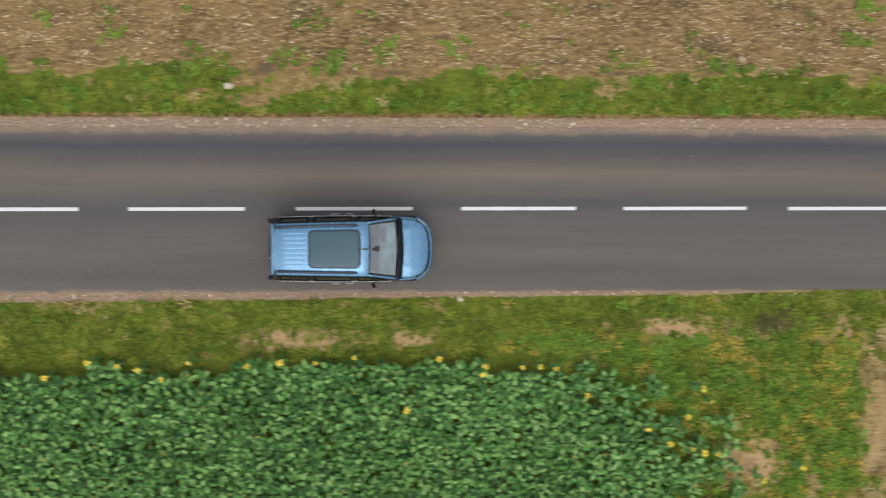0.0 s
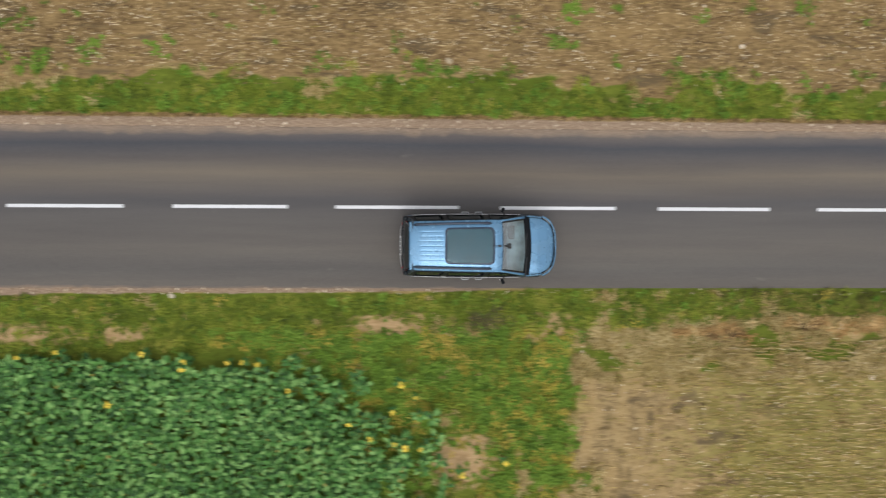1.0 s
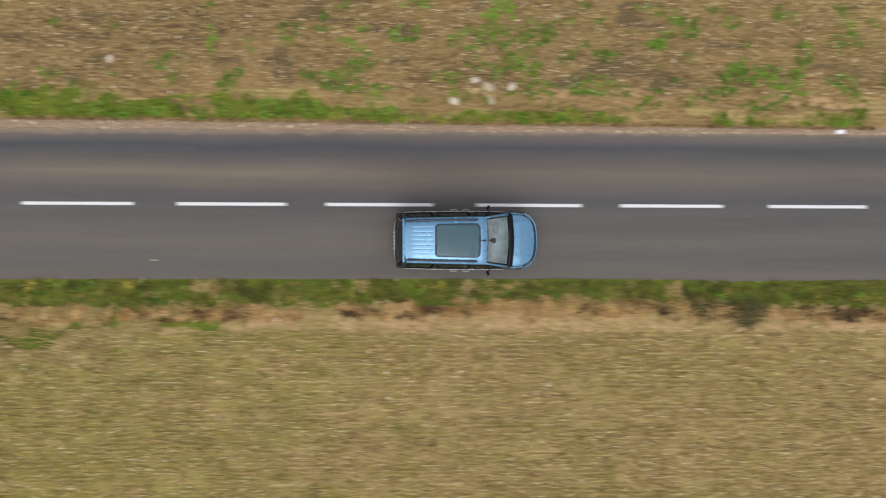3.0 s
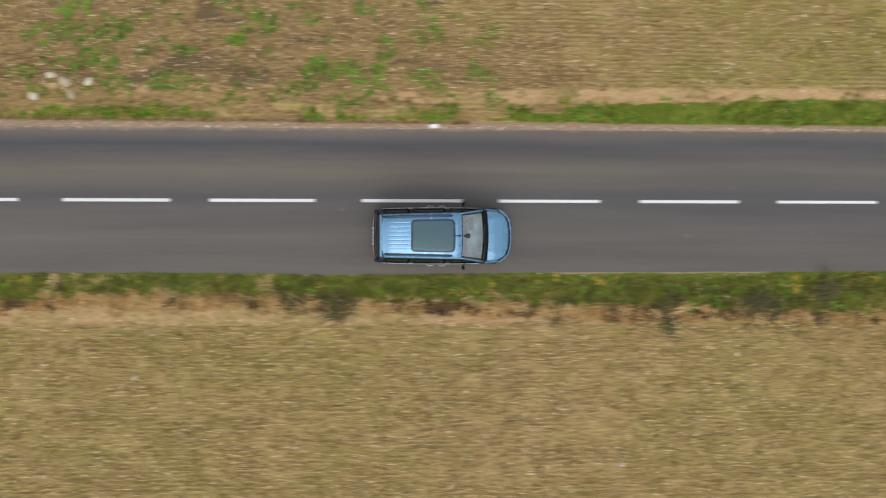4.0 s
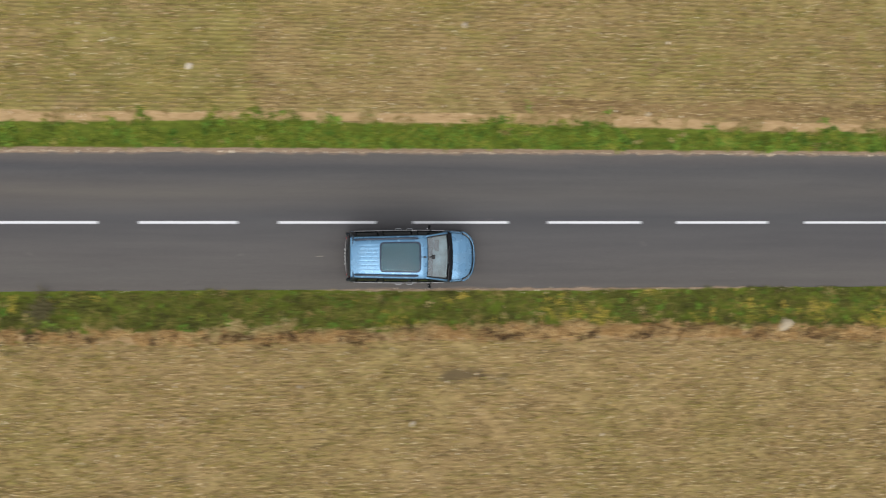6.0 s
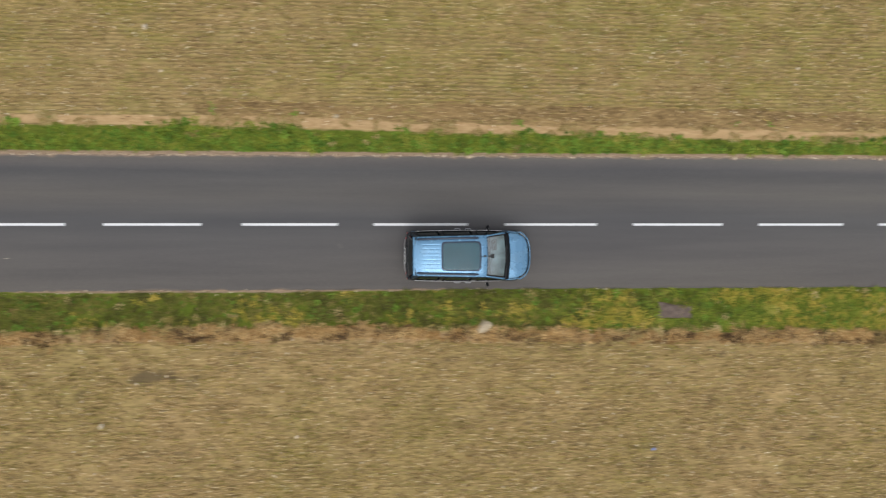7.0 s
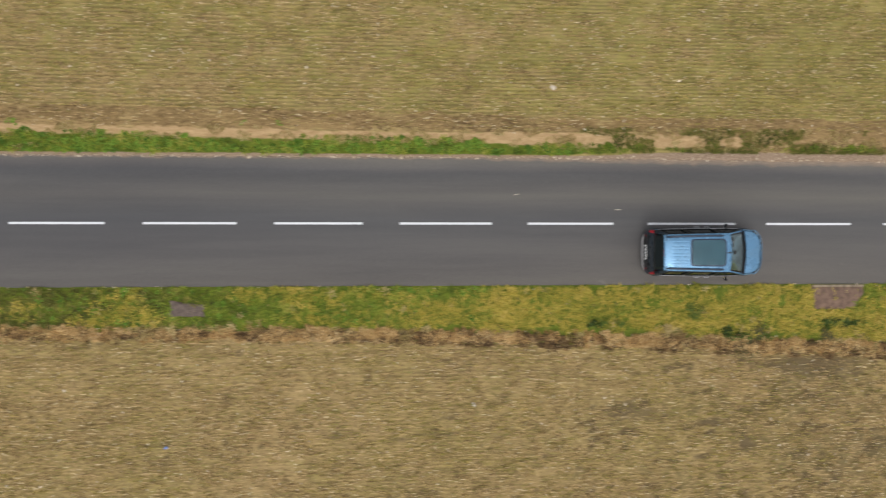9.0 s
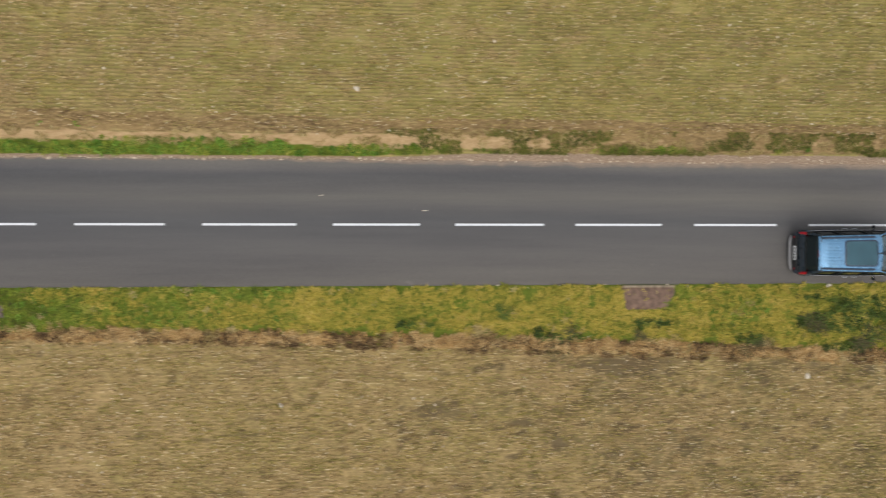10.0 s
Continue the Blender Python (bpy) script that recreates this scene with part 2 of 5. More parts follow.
def smooth(a, b, v):
    t = np.clip((v - a) / (b - a), 0, 1)
    return t * t * (3 - 2 * t)


def north_edge(x):
    return lerp(x, (-20, 12, 32, 60, 96, 103, 108, 130), (2.26, 2.25, 2.28, 2.36, 2.39, 2.38, 2.36, 2.36))


def south_edge(x):
    return lerp(x, (-20, -10, 8, 30, 40, 70, 96, 130), (-2.18, -2.19, -2.28, -2.27, -2.32, -2.22, -2.26, -2.22))


def north_grass_in(x):
    return lerp(x, (-20, 10, 50, 75, 100, 107, 130), (2.50, 2.52, 2.43, 2.43, 2.47, 2.66, 2.68))


def north_grass_out(x):
    return lerp(x, (-20, 5, 14, 20, 34, 40, 48, 62, 72, 82, 96, 102, 108, 130), (3.80, 3.72, 3.68, 3.46, 3.05, 2.90, 3.05, 3.30, 3.20, 3.06, 2.90, 2.75, 2.72, 2.75))


def north_tan_out(x):
    return lerp(x, (24, 30, 44, 60, 72, 82, 96, 103, 130), (3.0, 3.55, 3.42, 3.50, 3.55, 3.32, 3.25, 3.30, 3.2))


def south_grass_out(x):
    return lerp(x, (-20, -8, 6, 12, 16, 23, 35, 48, 56, 62, 74, 84, 96, 105, 109, 117, 135), (-4.1, -4.05, -3.9, -3.5, -3.25, -3.15, -3.0, -3.4, -3.62, -3.70, -3.50, -3.75, -3.95, -4.25, -4.45, -4.85, -5.2))


def south_tan_out(x):
    return lerp(x, (12, 23, 38, 48, 62, 84, 98, 106, 117, 135), (-3.8, -3.90, -4.0, -3.90, -3.98, -4.12, -4.40, -4.6, -5.15, -5.5))


def ground_z(x, y):
    x, y = np.asarray(x, float), np.asarray(y, float)
    zn = lerp(x, (-60, 0, 20, 42, 60, 70, 80, 100, 120, 160), (0.3, 0.40, 0.40, 0.55, 0.74, 0.78, 0.62, 0.22, 0.1, 0.0))
    zs = lerp(x, (-60, 0, 20, 45, 65, 80, 95, 110, 160), (0.0, 0.0, 0.10, 0.25, 0.20, 0.1, -0.25, -0.40, -0.4))
    z = zn * smooth(2.45, 3.7, y) + zs * smooth(-2.5, -3.9, y)
    near = smooth(2.35, 2.6, np.abs(y))
    bumps = 0.035 * np.sin(x * 2.1 + 1.7 * np.sin(y * 1.3)) * np.sin(y * 2.7 + x * 0.6) + 0.02 * np.sin(x * 5.3 + y * 3.1) * np.sin(y * 6.1 - x * 1.9)
    inside = np.where(y > 0, smooth(north_edge(x) - 0.26, north_edge(x) - 0.08, y), smooth(-south_edge(x) - 0.2, -south_edge(x) - 0.03, -y))
    bed = -0.09 * (1 - inside)
    return z + bumps * near + bed - 0.012 * (1 - near)


def north_bald(x, y):
    """Where the northern verge is worn to brown litter, 0 to 1."""
    x, y = np.asarray(x, float), np.asarray(y, float)
    gi, go = north_grass_in(x), north_grass_out(x)
    far = np.clip((y - gi) / (go - gi), 0, 1.3)
    bias = lerp(x, (-20, 8, 16, 24, 40, 47, 52), (-0.17, -0.15, -0.09, 0.0, 0.0, -0.1, -0.6))
    n = 0.65 * value_noise(x * 0.55, y * 1.2, 0.75, 95) + 0.35 * value_noise(x * 0.6, y * 1.2, 0.27, 96)
    return smooth(0.46, 0.66, n + bias + 0.45 * (far - 0.6)) * (y > 2.3)


def grid_mesh(name, xs, ys, zfun):
    gx, gy = np.meshgrid(xs, ys, indexing="ij")
    v = np.stack([gx, gy, zfun(gx, gy)], -1).reshape(-1, 3)
    n, m = len(xs), len(ys)
    a = (np.arange(n - 1)[:, None] * m + np.arange(m - 1)[None]).ravel()
    f = np.stack([a, a + m, a + m + 1, a + 1], 1)
    return raw_mesh(name, v, f), v


def raw_mesh(name, verts, faces, smooth_faces=True):
    """A mesh from arrays of corners and of faces that all have as many corners."""
    me = bpy.data.meshes.new(name)
    k = faces.shape[1]
    me.vertices.add(len(verts))
    me.vertices.foreach_set("co", np.ascontiguousarray(verts, dtype=np.float32).ravel())
    me.loops.add(faces.size)
    me.loops.foreach_set("vertex_index", np.ascontiguousarray(faces, dtype=np.int32).ravel())
    me.polygons.add(len(faces))
    me.polygons.foreach_set("loop_start", np.arange(0, faces.size, k, dtype=np.int32))
    me.polygons.foreach_set("use_smooth", np.full(len(faces), smooth_faces))
    me.update(calc_edges=True)
    return me


def set_attr(me, name, values):
    me.attributes.new(name, "FLOAT", "POINT").data.foreach_set("value", np.ascontiguousarray(values, dtype=np.float32).ravel())


def band(v, lo, hi, soft):
    return smooth(lo - soft, lo + soft, v) * (1 - smooth(hi - soft, hi + soft, v))


def blob(x, y, cx, cy, rx, ry):
    return np.exp(-(((x - cx) / rx) ** 2 + ((y - cy) / ry) ** 2))


def sunflower_limit(y):
    """How far the sunflowers reach along x at a given y."""
    return lerp(-y, (4.0, 4.3, 5.0, 5.8, 7.6, 12), (3.2, 3.9, 5.2, 6.1, 7.0, 8.0))


def value_noise(x, y, s, seed):
    """Smooth random values from 0 to 1 over the plan."""
    r = np.random.default_rng(seed).random((64, 64))
    u, w = (np.asarray(x) / s) % 64, (np.asarray(y) / s) % 64
    i, j = u.astype(int), w.astype(int)
    a, b = u - i, w - j
    a, b = a * a * (3 - 2 * a), b * b * (3 - 2 * b)
    i1, j1 = (i + 1) % 64, (j + 1) % 64
    return r[i, j] * (1 - a) * (1 - b) + r[i1, j] * a * (1 - b) + r[i, j1] * (1 - a) * b + r[i1, j1] * a * b


def corner_shift(x, y):
    """Unevenness of the border between the grass corner and the bare soil."""
    return 1.5 * (value_noise(x, y, 0.45, 91) - 0.5) + 1.2 * (value_noise(x, y, 1.3, 92) - 0.5)


STAINS = [(15.2, -6.43, 0.45, 0.3, 0.95), (14.4, -5.3, 0.5, 0.4, 0.8), (16.7, -5.8, 0.6, 0.25, 0.75), (12.9, -5.4, 0.3, 0.35, 0.62), (12.5, -8.3, 0.3, 0.7, 0.75), (107.4, -8.26, 0.35, 0.3, 1.0), (106.0, -7.4, 0.5, 0.15, 0.85), (35.9, 4.3, 1.3, 0.4, 0.62),
          (110.0, -5.3, 1.6, 0.35, 0.7), (103.0, -7.0, 0.9, 0.4, 0.7), (84.0, -4.2, 0.5, 0.1, 0.62), (43.0, 4.1, 1.6, 0.35, 0.62), (69.0, -5.1, 0.8, 0.25, 0.9), (93.3, -6.2, 0.5, 0.2, 0.6), (92.0, -7.6, 0.7, 0.25, 0.6)]


def field_stain(x, y):
    """Dark damp or burnt spots in the fields, 0 to 1."""
    return np.clip(sum(w * blob(x, y, cx, cy, rx, ry) for cx, cy, rx, ry, w in STAINS), 0, 1)


def build_ground():
    far_x = np.geomspace(1, 2600, 14)
    xs = np.concatenate([-45 - far_x[::-1], np.arange(-45, 155.01, 0.25), 155 + far_x])
    far_y = np.geomspace(0.6, 2600, 16)
    ys = np.concatenate([-15 - far_y[::-1], np.arange(-15, 12.01, 0.15), 12 + far_y])
    me, v = grid_mesh("ground", xs, ys, ground_z)
    x, y = v[:, 0], v[:, 1]
    s = 0.12
    fade = lerp(x, (40, 50), (0.42, 0.12))
    north_v = smooth(north_grass_in(x) - s, north_grass_in(x) + s, y) * (1 - smooth(north_grass_out(x) - fade, north_grass_out(x) + fade, y))
    north_v *= (1 - 0.75 * smooth(100, 104, x)) * (1 - 0.45 * band(x, 24, 47, 4))
    north_v = north_v * (1 - 0.9 * north_bald(x, y))
    south_v = band(-y, -south_edge(x) + lerp(x, (-12, 6, 12, 64, 68, 76), (0.14, 0.10, -0.10, -0.10, 0.04, -0.06)), -south_grass_out(x), s)
    wx = x + corner_shift(x, y)
    corner = (smooth(2.0, 4.5, x) * (1 - smooth(10.6, 11.6, wx))) * (y < -2.5) * smooth(-40, -12, y)
    fringe = smooth(0.38, 0.62, value_noise(x * 0.5, y, 0.5, 97) + lerp(x, (11, 16, 23), (0.26, 0.12, -0.28))) * smooth(-4.85, -4.4, y) * (x > 10) * (x < 24) * (y < -2.5)
    corner = np.maximum(corner, 0.72 * fringe)
    patches = blob(x, y, -4.4, -3.52, 1.7, 0.28) + blob(x, y, -1.4, -3.5, 0.6, 0.2) + blob(x, y, 6.2, -3.26, 1.4, 0.3) + 1.5 * blob(x, y, 7.9, -7.1, 1.25, 0.95) + blob(x, y, 10.4, -3.4, 0.7, 0.4)
    verge = np.clip(np.maximum(np.maximum(north_v, south_v), corner) - 1.7 * patches, 0, 1)
    set_attr(me, "verge", np.clip(np.maximum(verge, smooth(-3.7, -3.9, y) * (x < 9.5)) - 0.55 * patches, 0, 1))
    tan_n = band(y, north_grass_out(x), north_tan_out(x), 0.1) * (0.35 * smooth(24, 32, x) + 0.65 * smooth(42, 48, x)) * (1 - 0.62 * smooth(101, 108, x))
    tan_s = band(-y, -south_grass_out(x), -south_tan_out(x), 0.15) * smooth(12, 21, x) * lerp(x, (12, 40, 60, 130), (0.50, 0.46, 0.60, 0.62))
    set_attr(me, "tan", np.clip(tan_n + tan_s + patches * 1.3, 0, 1))
    tilled = smooth(-0.05, 0.25, y - north_grass_out(x)) * (1 - smooth(40, 47, x)) + band(y, 3.2, lerp(x, (60, 82, 120), (4.1, 4.05, 3.75)), 0.2) * smooth(66, 74, x) * 0.75
    tilled = tilled + 0.8 * band(y, north_grass_in(x), 3.75, 0.12) * smooth(101, 107, x)
    tilled = np.maximum(tilled, 0.9 * north_bald(x, y) * (y < 5) * (x < 48))
    set_attr(me, "litter", np.clip(tilled * (1 - 0.2 * smooth(18, 36, x) * smooth(4.3, 5.2, y)), 0, 1))
    bare = smooth(10.6, 11.6, wx) * (1 - smooth(12.0, 18.5, x)) * 0.8 * smooth(-4.2, -4.9, y)
    set_attr(me, "soil", np.clip(bare, 0, 1))
    stain = field_stain(x, y)
    smudge = smooth(0.70, 0.93, value_noise(x * 0.8, y * 1.9, 0.33, 71)) * lerp(x, (10, 13, 18, 60, 90, 130), (0, 0.75, 0.45, 0.5, 0.62, 0.6)) * (y < -4.2)
    smudge = smudge + 0.85 * smooth(0.60, 0.9, value_noise(x * 0.7, y * 2.0, 0.6, 72)) * (y > 3.4) * (x < 44)
    damp = 0.46 * smooth(92, 112, x) * smooth(-4.6, -5.2, y) + 0.22 * smooth(106, 116, x) * smooth(3.6, 4.2, y)
    set_attr(me, "stain", np.clip(stain + smudge * (1 - smooth(11.0, 13.5, np.abs(y))) + damp, 0, 1))
    greens = lerp(x, (-20, 20, 46, 54, 62, 62.6, 72, 90, 104, 130), (0.35, 0.6, 0.35, 0.60, 0.92, 0.42, 0.48, 0.58, 0.74, 0.82)) * (y > 0) + lerp(x, (10, 20, 30, 70, 100, 130), (0.6, 0.85, 0.42, 0.24, 0.28, 0.5)) * (y < 0)
    set_attr(me, "crop", smooth(-12.2, -13.0, y) * (1 - smooth(7.2, 8.4, x)))
    set_attr(me, "green", greens)
    loose = band(y, north_edge(x) - 0.25, north_grass_in(x), 0.06) + band(-y, -south_edge(x) - 0.25, lerp(x, (-12, 4, 9, 70, 80), (2.42, 2.38, 2.36, 2.34, 2.26)), 0.05) * lerp(x, (-12, 7, 11, 44, 47, 53, 56, 62, 66, 80, 86), (1, 1, 0.08, 0.08, 0.62, 0.62, 0.08, 0.1, 0.72, 0.6, 0.15))
    set_attr(me, "gravel", np.clip(loose, 0, 1))
    me.materials.append(M_GROUND)
    return tagged(new("ground", me), "rolling dry farmland with stubble, grass verges and bare earth", "ground", kind="structure")


def build_road():
    xs = np.concatenate([-45 - np.geomspace(5, 2600, 10)[::-1], np.arange(-45, 155.01, 0.2), 155 + np.geomspace(5, 2600, 10)])
    w = np.array([-1.0, -1.0, -0.97, -0.94, -0.9, -0.75, -0.4, 0, 0.4, 0.75, 0.84, 0.88, 0.92, 0.96, 0.98, 1.0, 1.0])
    drop = np.array([-0.10, -0.004, 0, 0.001, 0.002, 0.006, 0.012, 0.014, 0.012, 0.006, 0.004, 0.003, 0.002, 0.001, 0, -0.004, -0.10])
    rng = np.random.default_rng(5)
    rag_n, rag_s = rng.normal(0, 0.022, len(xs)), rng.normal(0, 0.018, len(xs))
    n_e, s_e = north_edge(xs) + rag_n, south_edge(xs) + rag_s
    y = np.where(w[None] > 0, n_e[:, None] * w, -s_e[:, None] * w)
    v = np.stack([np.repeat(xs[:, None], len(w), 1), y, np.repeat(drop[None], len(xs), 0) - 0.014], -1).reshape(-1, 3)
    m = len(w)
    a = (np.arange(len(xs) - 1)[:, None] * m + np.arange(m - 1)[None]).ravel()
    me = raw_mesh("road", v, np.stack([a, a + m, a + m + 1, a + 1], 1))
    wide = lerp(xs, (12, 35, 60, 96, 104, 120), (0.32, 0.16, 0.08, 0.08, 0.26, 0.30))[:, None]
    dust_n = smooth(n_e[:, None] - wide - 0.10, n_e[:, None] - 0.25 * wide, y)
    dust_s = smooth(-s_e[:, None] - 0.16, -s_e[:, None] - 0.01, -y) * lerp(xs, (-12, 7, 12, 44, 47, 53, 56, 62, 66, 84), (0.9, 0.8, 0.2, 0.2, 0.6, 0.6, 0.2, 0.2, 0.7, 0.35))[:, None]
    set_attr(me, "edge", np.where(y > 0, dust_n, dust_s))
    me.materials.append(M_ASPHALT)
    return tagged(new("road", me), "narrow worn grey asphalt country road with dusty edges", "road", kind="structure")


build_ground()
ROAD = build_road()

# ---- helpers for meshes ----
RNG = np.random.default_rng(11)


def scatter(name, shape, faces, pos, yaw, size, lean=0.0):
    """One mesh of many turned, scaled and leaning copies of a small shape."""
    n = len(pos)
    size = np.asarray(size, float)
    size = size[:, None] if size.ndim == 1 else size
    p = shape[None] * size[:, None, :]
    a = RNG.normal(0, 1, n) * lean
    b = RNG.normal(0, 1, n) * lean
    x, y, z = p[..., 0], p[..., 1], p[..., 2]
    y, z = y * np.cos(a)[:, None] - z * np.sin(a)[:, None], y * np.sin(a)[:, None] + z * np.cos(a)[:, None]
    x, z = x * np.cos(b)[:, None] + z * np.sin(b)[:, None], -x * np.sin(b)[:, None] + z * np.cos(b)[:, None]
    c, s = np.cos(yaw)[:, None], np.sin(yaw)[:, None]
    v = np.stack([x * c - y * s, x * s + y * c, z], -1) + pos[:, None, :]
    f = faces[None] + (np.arange(n) * len(shape))[:, None, None]
    return raw_mesh(name, v.reshape(-1, 3), f.reshape(-1, 3), False)


def tuft_shape(blades, reach, rise, width, seed):
    """A fan of bent blades that share their foot."""
    r = np.random.default_rng(seed)
    v, f = [(0, 0, 0)], []
    for i in range(blades):
        a = (i + r.uniform(-0.35, 0.35)) * math.tau / blades
        d, e = np.array([math.cos(a), math.sin(a)]), np.array([-math.sin(a), math.cos(a)])
        l, h, w = reach * r.uniform(0.6, 1.15), rise * r.uniform(0.5, 1.1), width * r.uniform(0.7, 1.2)
        k = len(v)
        m = d * l * 0.5
        v += [(*(m - e * w), h * 0.8), (*(m + e * w), h * 0.8), (*(d * l), h * r.uniform(0.35, 1.0))]
        f += [(0, k, k + 1), (k, k + 2, k + 1)]
    return np.array(v, float), np.array(f)


def on_ground(x, y, lift=0.0):
    return np.stack([x, y, ground_z(x, y) + lift], 1)


def stuff(name, me, mat, label, category):
    me.materials.append(mat)
    return tagged(new(name, me), label, category, kind="stuff")


X0, X1 = -17.0, 126.0
PATCHES = [(-4.4, -3.52, 1.7, 0.28), (-1.4, -3.5, 0.5, 0.18), (6.2, -3.26, 1.2, 0.26), (7.9, -7.1, 1.15, 0.95), (10.4, -3.4, 0.6, 0.35)]
DARK_WEEDS = [(39.8, -3.32, 0.5), (50.3, -3.62, 0.42), (53.3, -3.42, 0.62), (55.4, -3.06, 0.5), (38.5, -3.25, 0.4), (46.7, -3.6, 0.3), (98.0, -3.92, 0.36), (107.6, -4.3, 0.6), (117.4, -3.6, 0.7), (119.5, -4.45, 0.65),
              (110.6, -4.3, 0.4), (115.0, -4.6, 0.5), (92.5, -3.95, 0.32), (8.6, -3.2, 0.4)]


def bare(x, y):
    b = np.zeros_like(x)
    for px, py, rx, ry in PATCHES:
        b = np.maximum(b, np.exp(-(((x - px) / rx) ** 2 + ((y - py) / ry) ** 2)))
    b = np.maximum(b, (np.abs(x - 110.75) < 1.12 - 0.3 * np.clip(-2.3 - y, 0, 1)) * (y > -3.22) * (y < -2))
    b = np.maximum(b, (np.abs(x - 86.95) < 0.55) * (np.abs(y + 3.03) < 0.24))
    return np.clip(b * 1.15, 0, 1)


def build_verge_grass():
    n = 42000
    x = RNG.uniform(X0, X1, n)
    u = RNG.random(n)
    gi, go = north_grass_in(x), north_grass_out(x)
    y = gi + (go - gi + lerp(x, (50, 75), (0.45, 0.06))) * u ** 1.1 + 0.08
    ragged = lerp(x, (50, 75), (1, 0.35)) * (1.3 * (value_noise(x, y * 0, 0.6, 3) - 0.58) + 0.7 * (value_noise(x, y * 0, 2.1, 33) - 0.55))
    keep = (RNG.random(n) > smooth(-0.12, 0.22, y - go - ragged)) & (RNG.random(n) < np.clip((go - gi + 0.2) / 1.3, 0.1, 1)) & (RNG.random(n) < lerp(x, (-17, 24, 34, 100, 104, 130), (0.85, 0.8, 0.75, 1, 0.35, 0.4)))
    keep &= (value_noise(x, y, 0.7, 4) + 0.35 * (y < gi + 0.4) > lerp(x, (-17, 14, 20, 40, 46, 130), (0.05, 0.08, 0.30, 0.30, 0.03, 0.03)))
    keep &= RNG.random(n) > 0.85 * north_bald(x, y)
    north = np.stack([x[keep], y[keep]], 1)
    n = 80000
    x = RNG.uniform(X0, X1, n)
    u = RNG.random(n)
    se, so = -south_edge(x) + lerp(x, (-17, 5, 11, 44, 48, 53, 56, 62, 66, 76, 80), (0.30, 0.2, 0.05, 0.05, 0.15, 0.15, 0.05, 0.05, 0.15, 0.12, 0.05)), -south_grass_out(x)
    y = se + (so - se + 0.3) * u
    ragged = lerp(x, (60, 85), (0.5, 1.0)) * (value_noise(x, y * 0, 0.7, 6) - 0.5)
    keep = (y < so + ragged) & (RNG.random(n) < np.clip((so - se) / 2.2, 0.2, 1)) & (value_noise(x, y, 0.6, 7) > 0.07)
    south = np.stack([x[keep], -y[keep]], 1)
    n = 16000
    x, y = RNG.uniform(2.0, 12.4, n), RNG.uniform(-11, -3.6, n)
    keep = (x > sunflower_limit(y) - 1.6) & (x + corner_shift(x, y) < 11.1 + 0.4 * RNG.random(n)) & (value_noise(x, y, 0.8, 8) > 0.08)
    corner = np.stack([x[keep], y[keep]], 1)
    # thin growth reaching out from the corner along the field edge
    n = 10000
    x, y = RNG.uniform(10, 22, n), RNG.uniform(-4.9, -3.1, n)
    keep = (value_noise(x * 0.6, y, 0.45, 9) > lerp(x, (10, 15, 22), (0.22, 0.34, 0.66))) & (RNG.random(n) < smooth(-5.0, -4.5, y))
    fringe = np.stack([x[keep], y[keep]], 1)
    p = np.concatenate([north, south, corner, fringe])
    p = p[RNG.random(len(p)) > bare(p[:, 0], p[:, 1]) * 0.9]
    x, y = p[:, 0], p[:, 1]
    golden = lerp(x, (76, 86, 94, 97.5, 106, 112, 130), (0.05, 0.25, 0.5, 0.95, 0.97, 0.86, 0.8)) * (y < 0) + 0.15 * (y < 0) * (x > 12) * smooth(0.35, 0.75, value_noise(x, y, 1.2, 10))
    golden = np.clip(golden + 0.8 * (value_noise(x * 0.6, y, 0.8, 12) - 0.5) * (golden > 0.1), 0, 1)
    dry = np.clip(0.06 + 0.5 * smooth(0.68, 0.9, value_noise(x, y, 0.8, 13)) * (x < 40) + 0.9 * smooth(0.25, 0.0, np.where(y < 0, y - south_grass_out(x), 9)) * (x > 11.5), 0, 0.95)
    dry = np.clip(dry + 0.65 * smooth(0.52, 0.82, value_noise(x * 0.6, y, 0.7, 15)) * (y > 0) * (x < 46) * smooth(0.2, 0.9, y - north_grass_in(x)), 0, 0.95)
    dry = np.clip(dry + lerp(x, (40, 55), (0.35, 0.7)) * smooth(0.50, 0.85, value_noise(x * 0.55, y, 0.5, 16)) * (y < 0) * (x > 11) * smooth(0.75, 0.15, y - south_grass_out(x)), 0, 0.95)
    dry = np.clip(dry * (1 - 0.5 * (y < -3.6) * (x < 11)) + 0.35 * smooth(0.5, 0.8, value_noise(x, y, 0.75, 17)) * (x > 6.5) * (x < 12) * (y < -3.0), 0, 0.95)
    lot = 0.5 * RNG.random(len(p)) + 0.5 * np.clip((value_noise(x, y, 0.3, 18) - 0.2) / 0.6, 0, 1)
    patchy = 0.65 * RNG.random(len(p)) + 0.35 * np.clip((value_noise(x * 0.5, y, 0.42, 14) - 0.2) / 0.6, 0, 1)
    kind = np.where(lot < dry, 2, np.where(patchy < golden, 1, 0))
    kind = np.where((kind == 0) & (RNG.random(len(p)) < 0.06 + 0.25 * smooth(60, 66, x) * (y > 0) * (x < 101) + 0.45 * smooth(0.45, 0.7, value_noise(x, y, 0.4, 28)) * (y > 0) * (x < 60)), 3, kind)
    fresh = (kind == 0) & (x > 1) & (x < 12) & (y < -3.4) & (value_noise(x, y, 0.8, 19) + 0.3 * RNG.random(len(p)) > 0.40)
    kind = np.where(fresh, np.where(value_noise(x, y, 0.5, 20) + 0.8 * RNG.random(len(p)) > 1.12, 1, 3), kind)
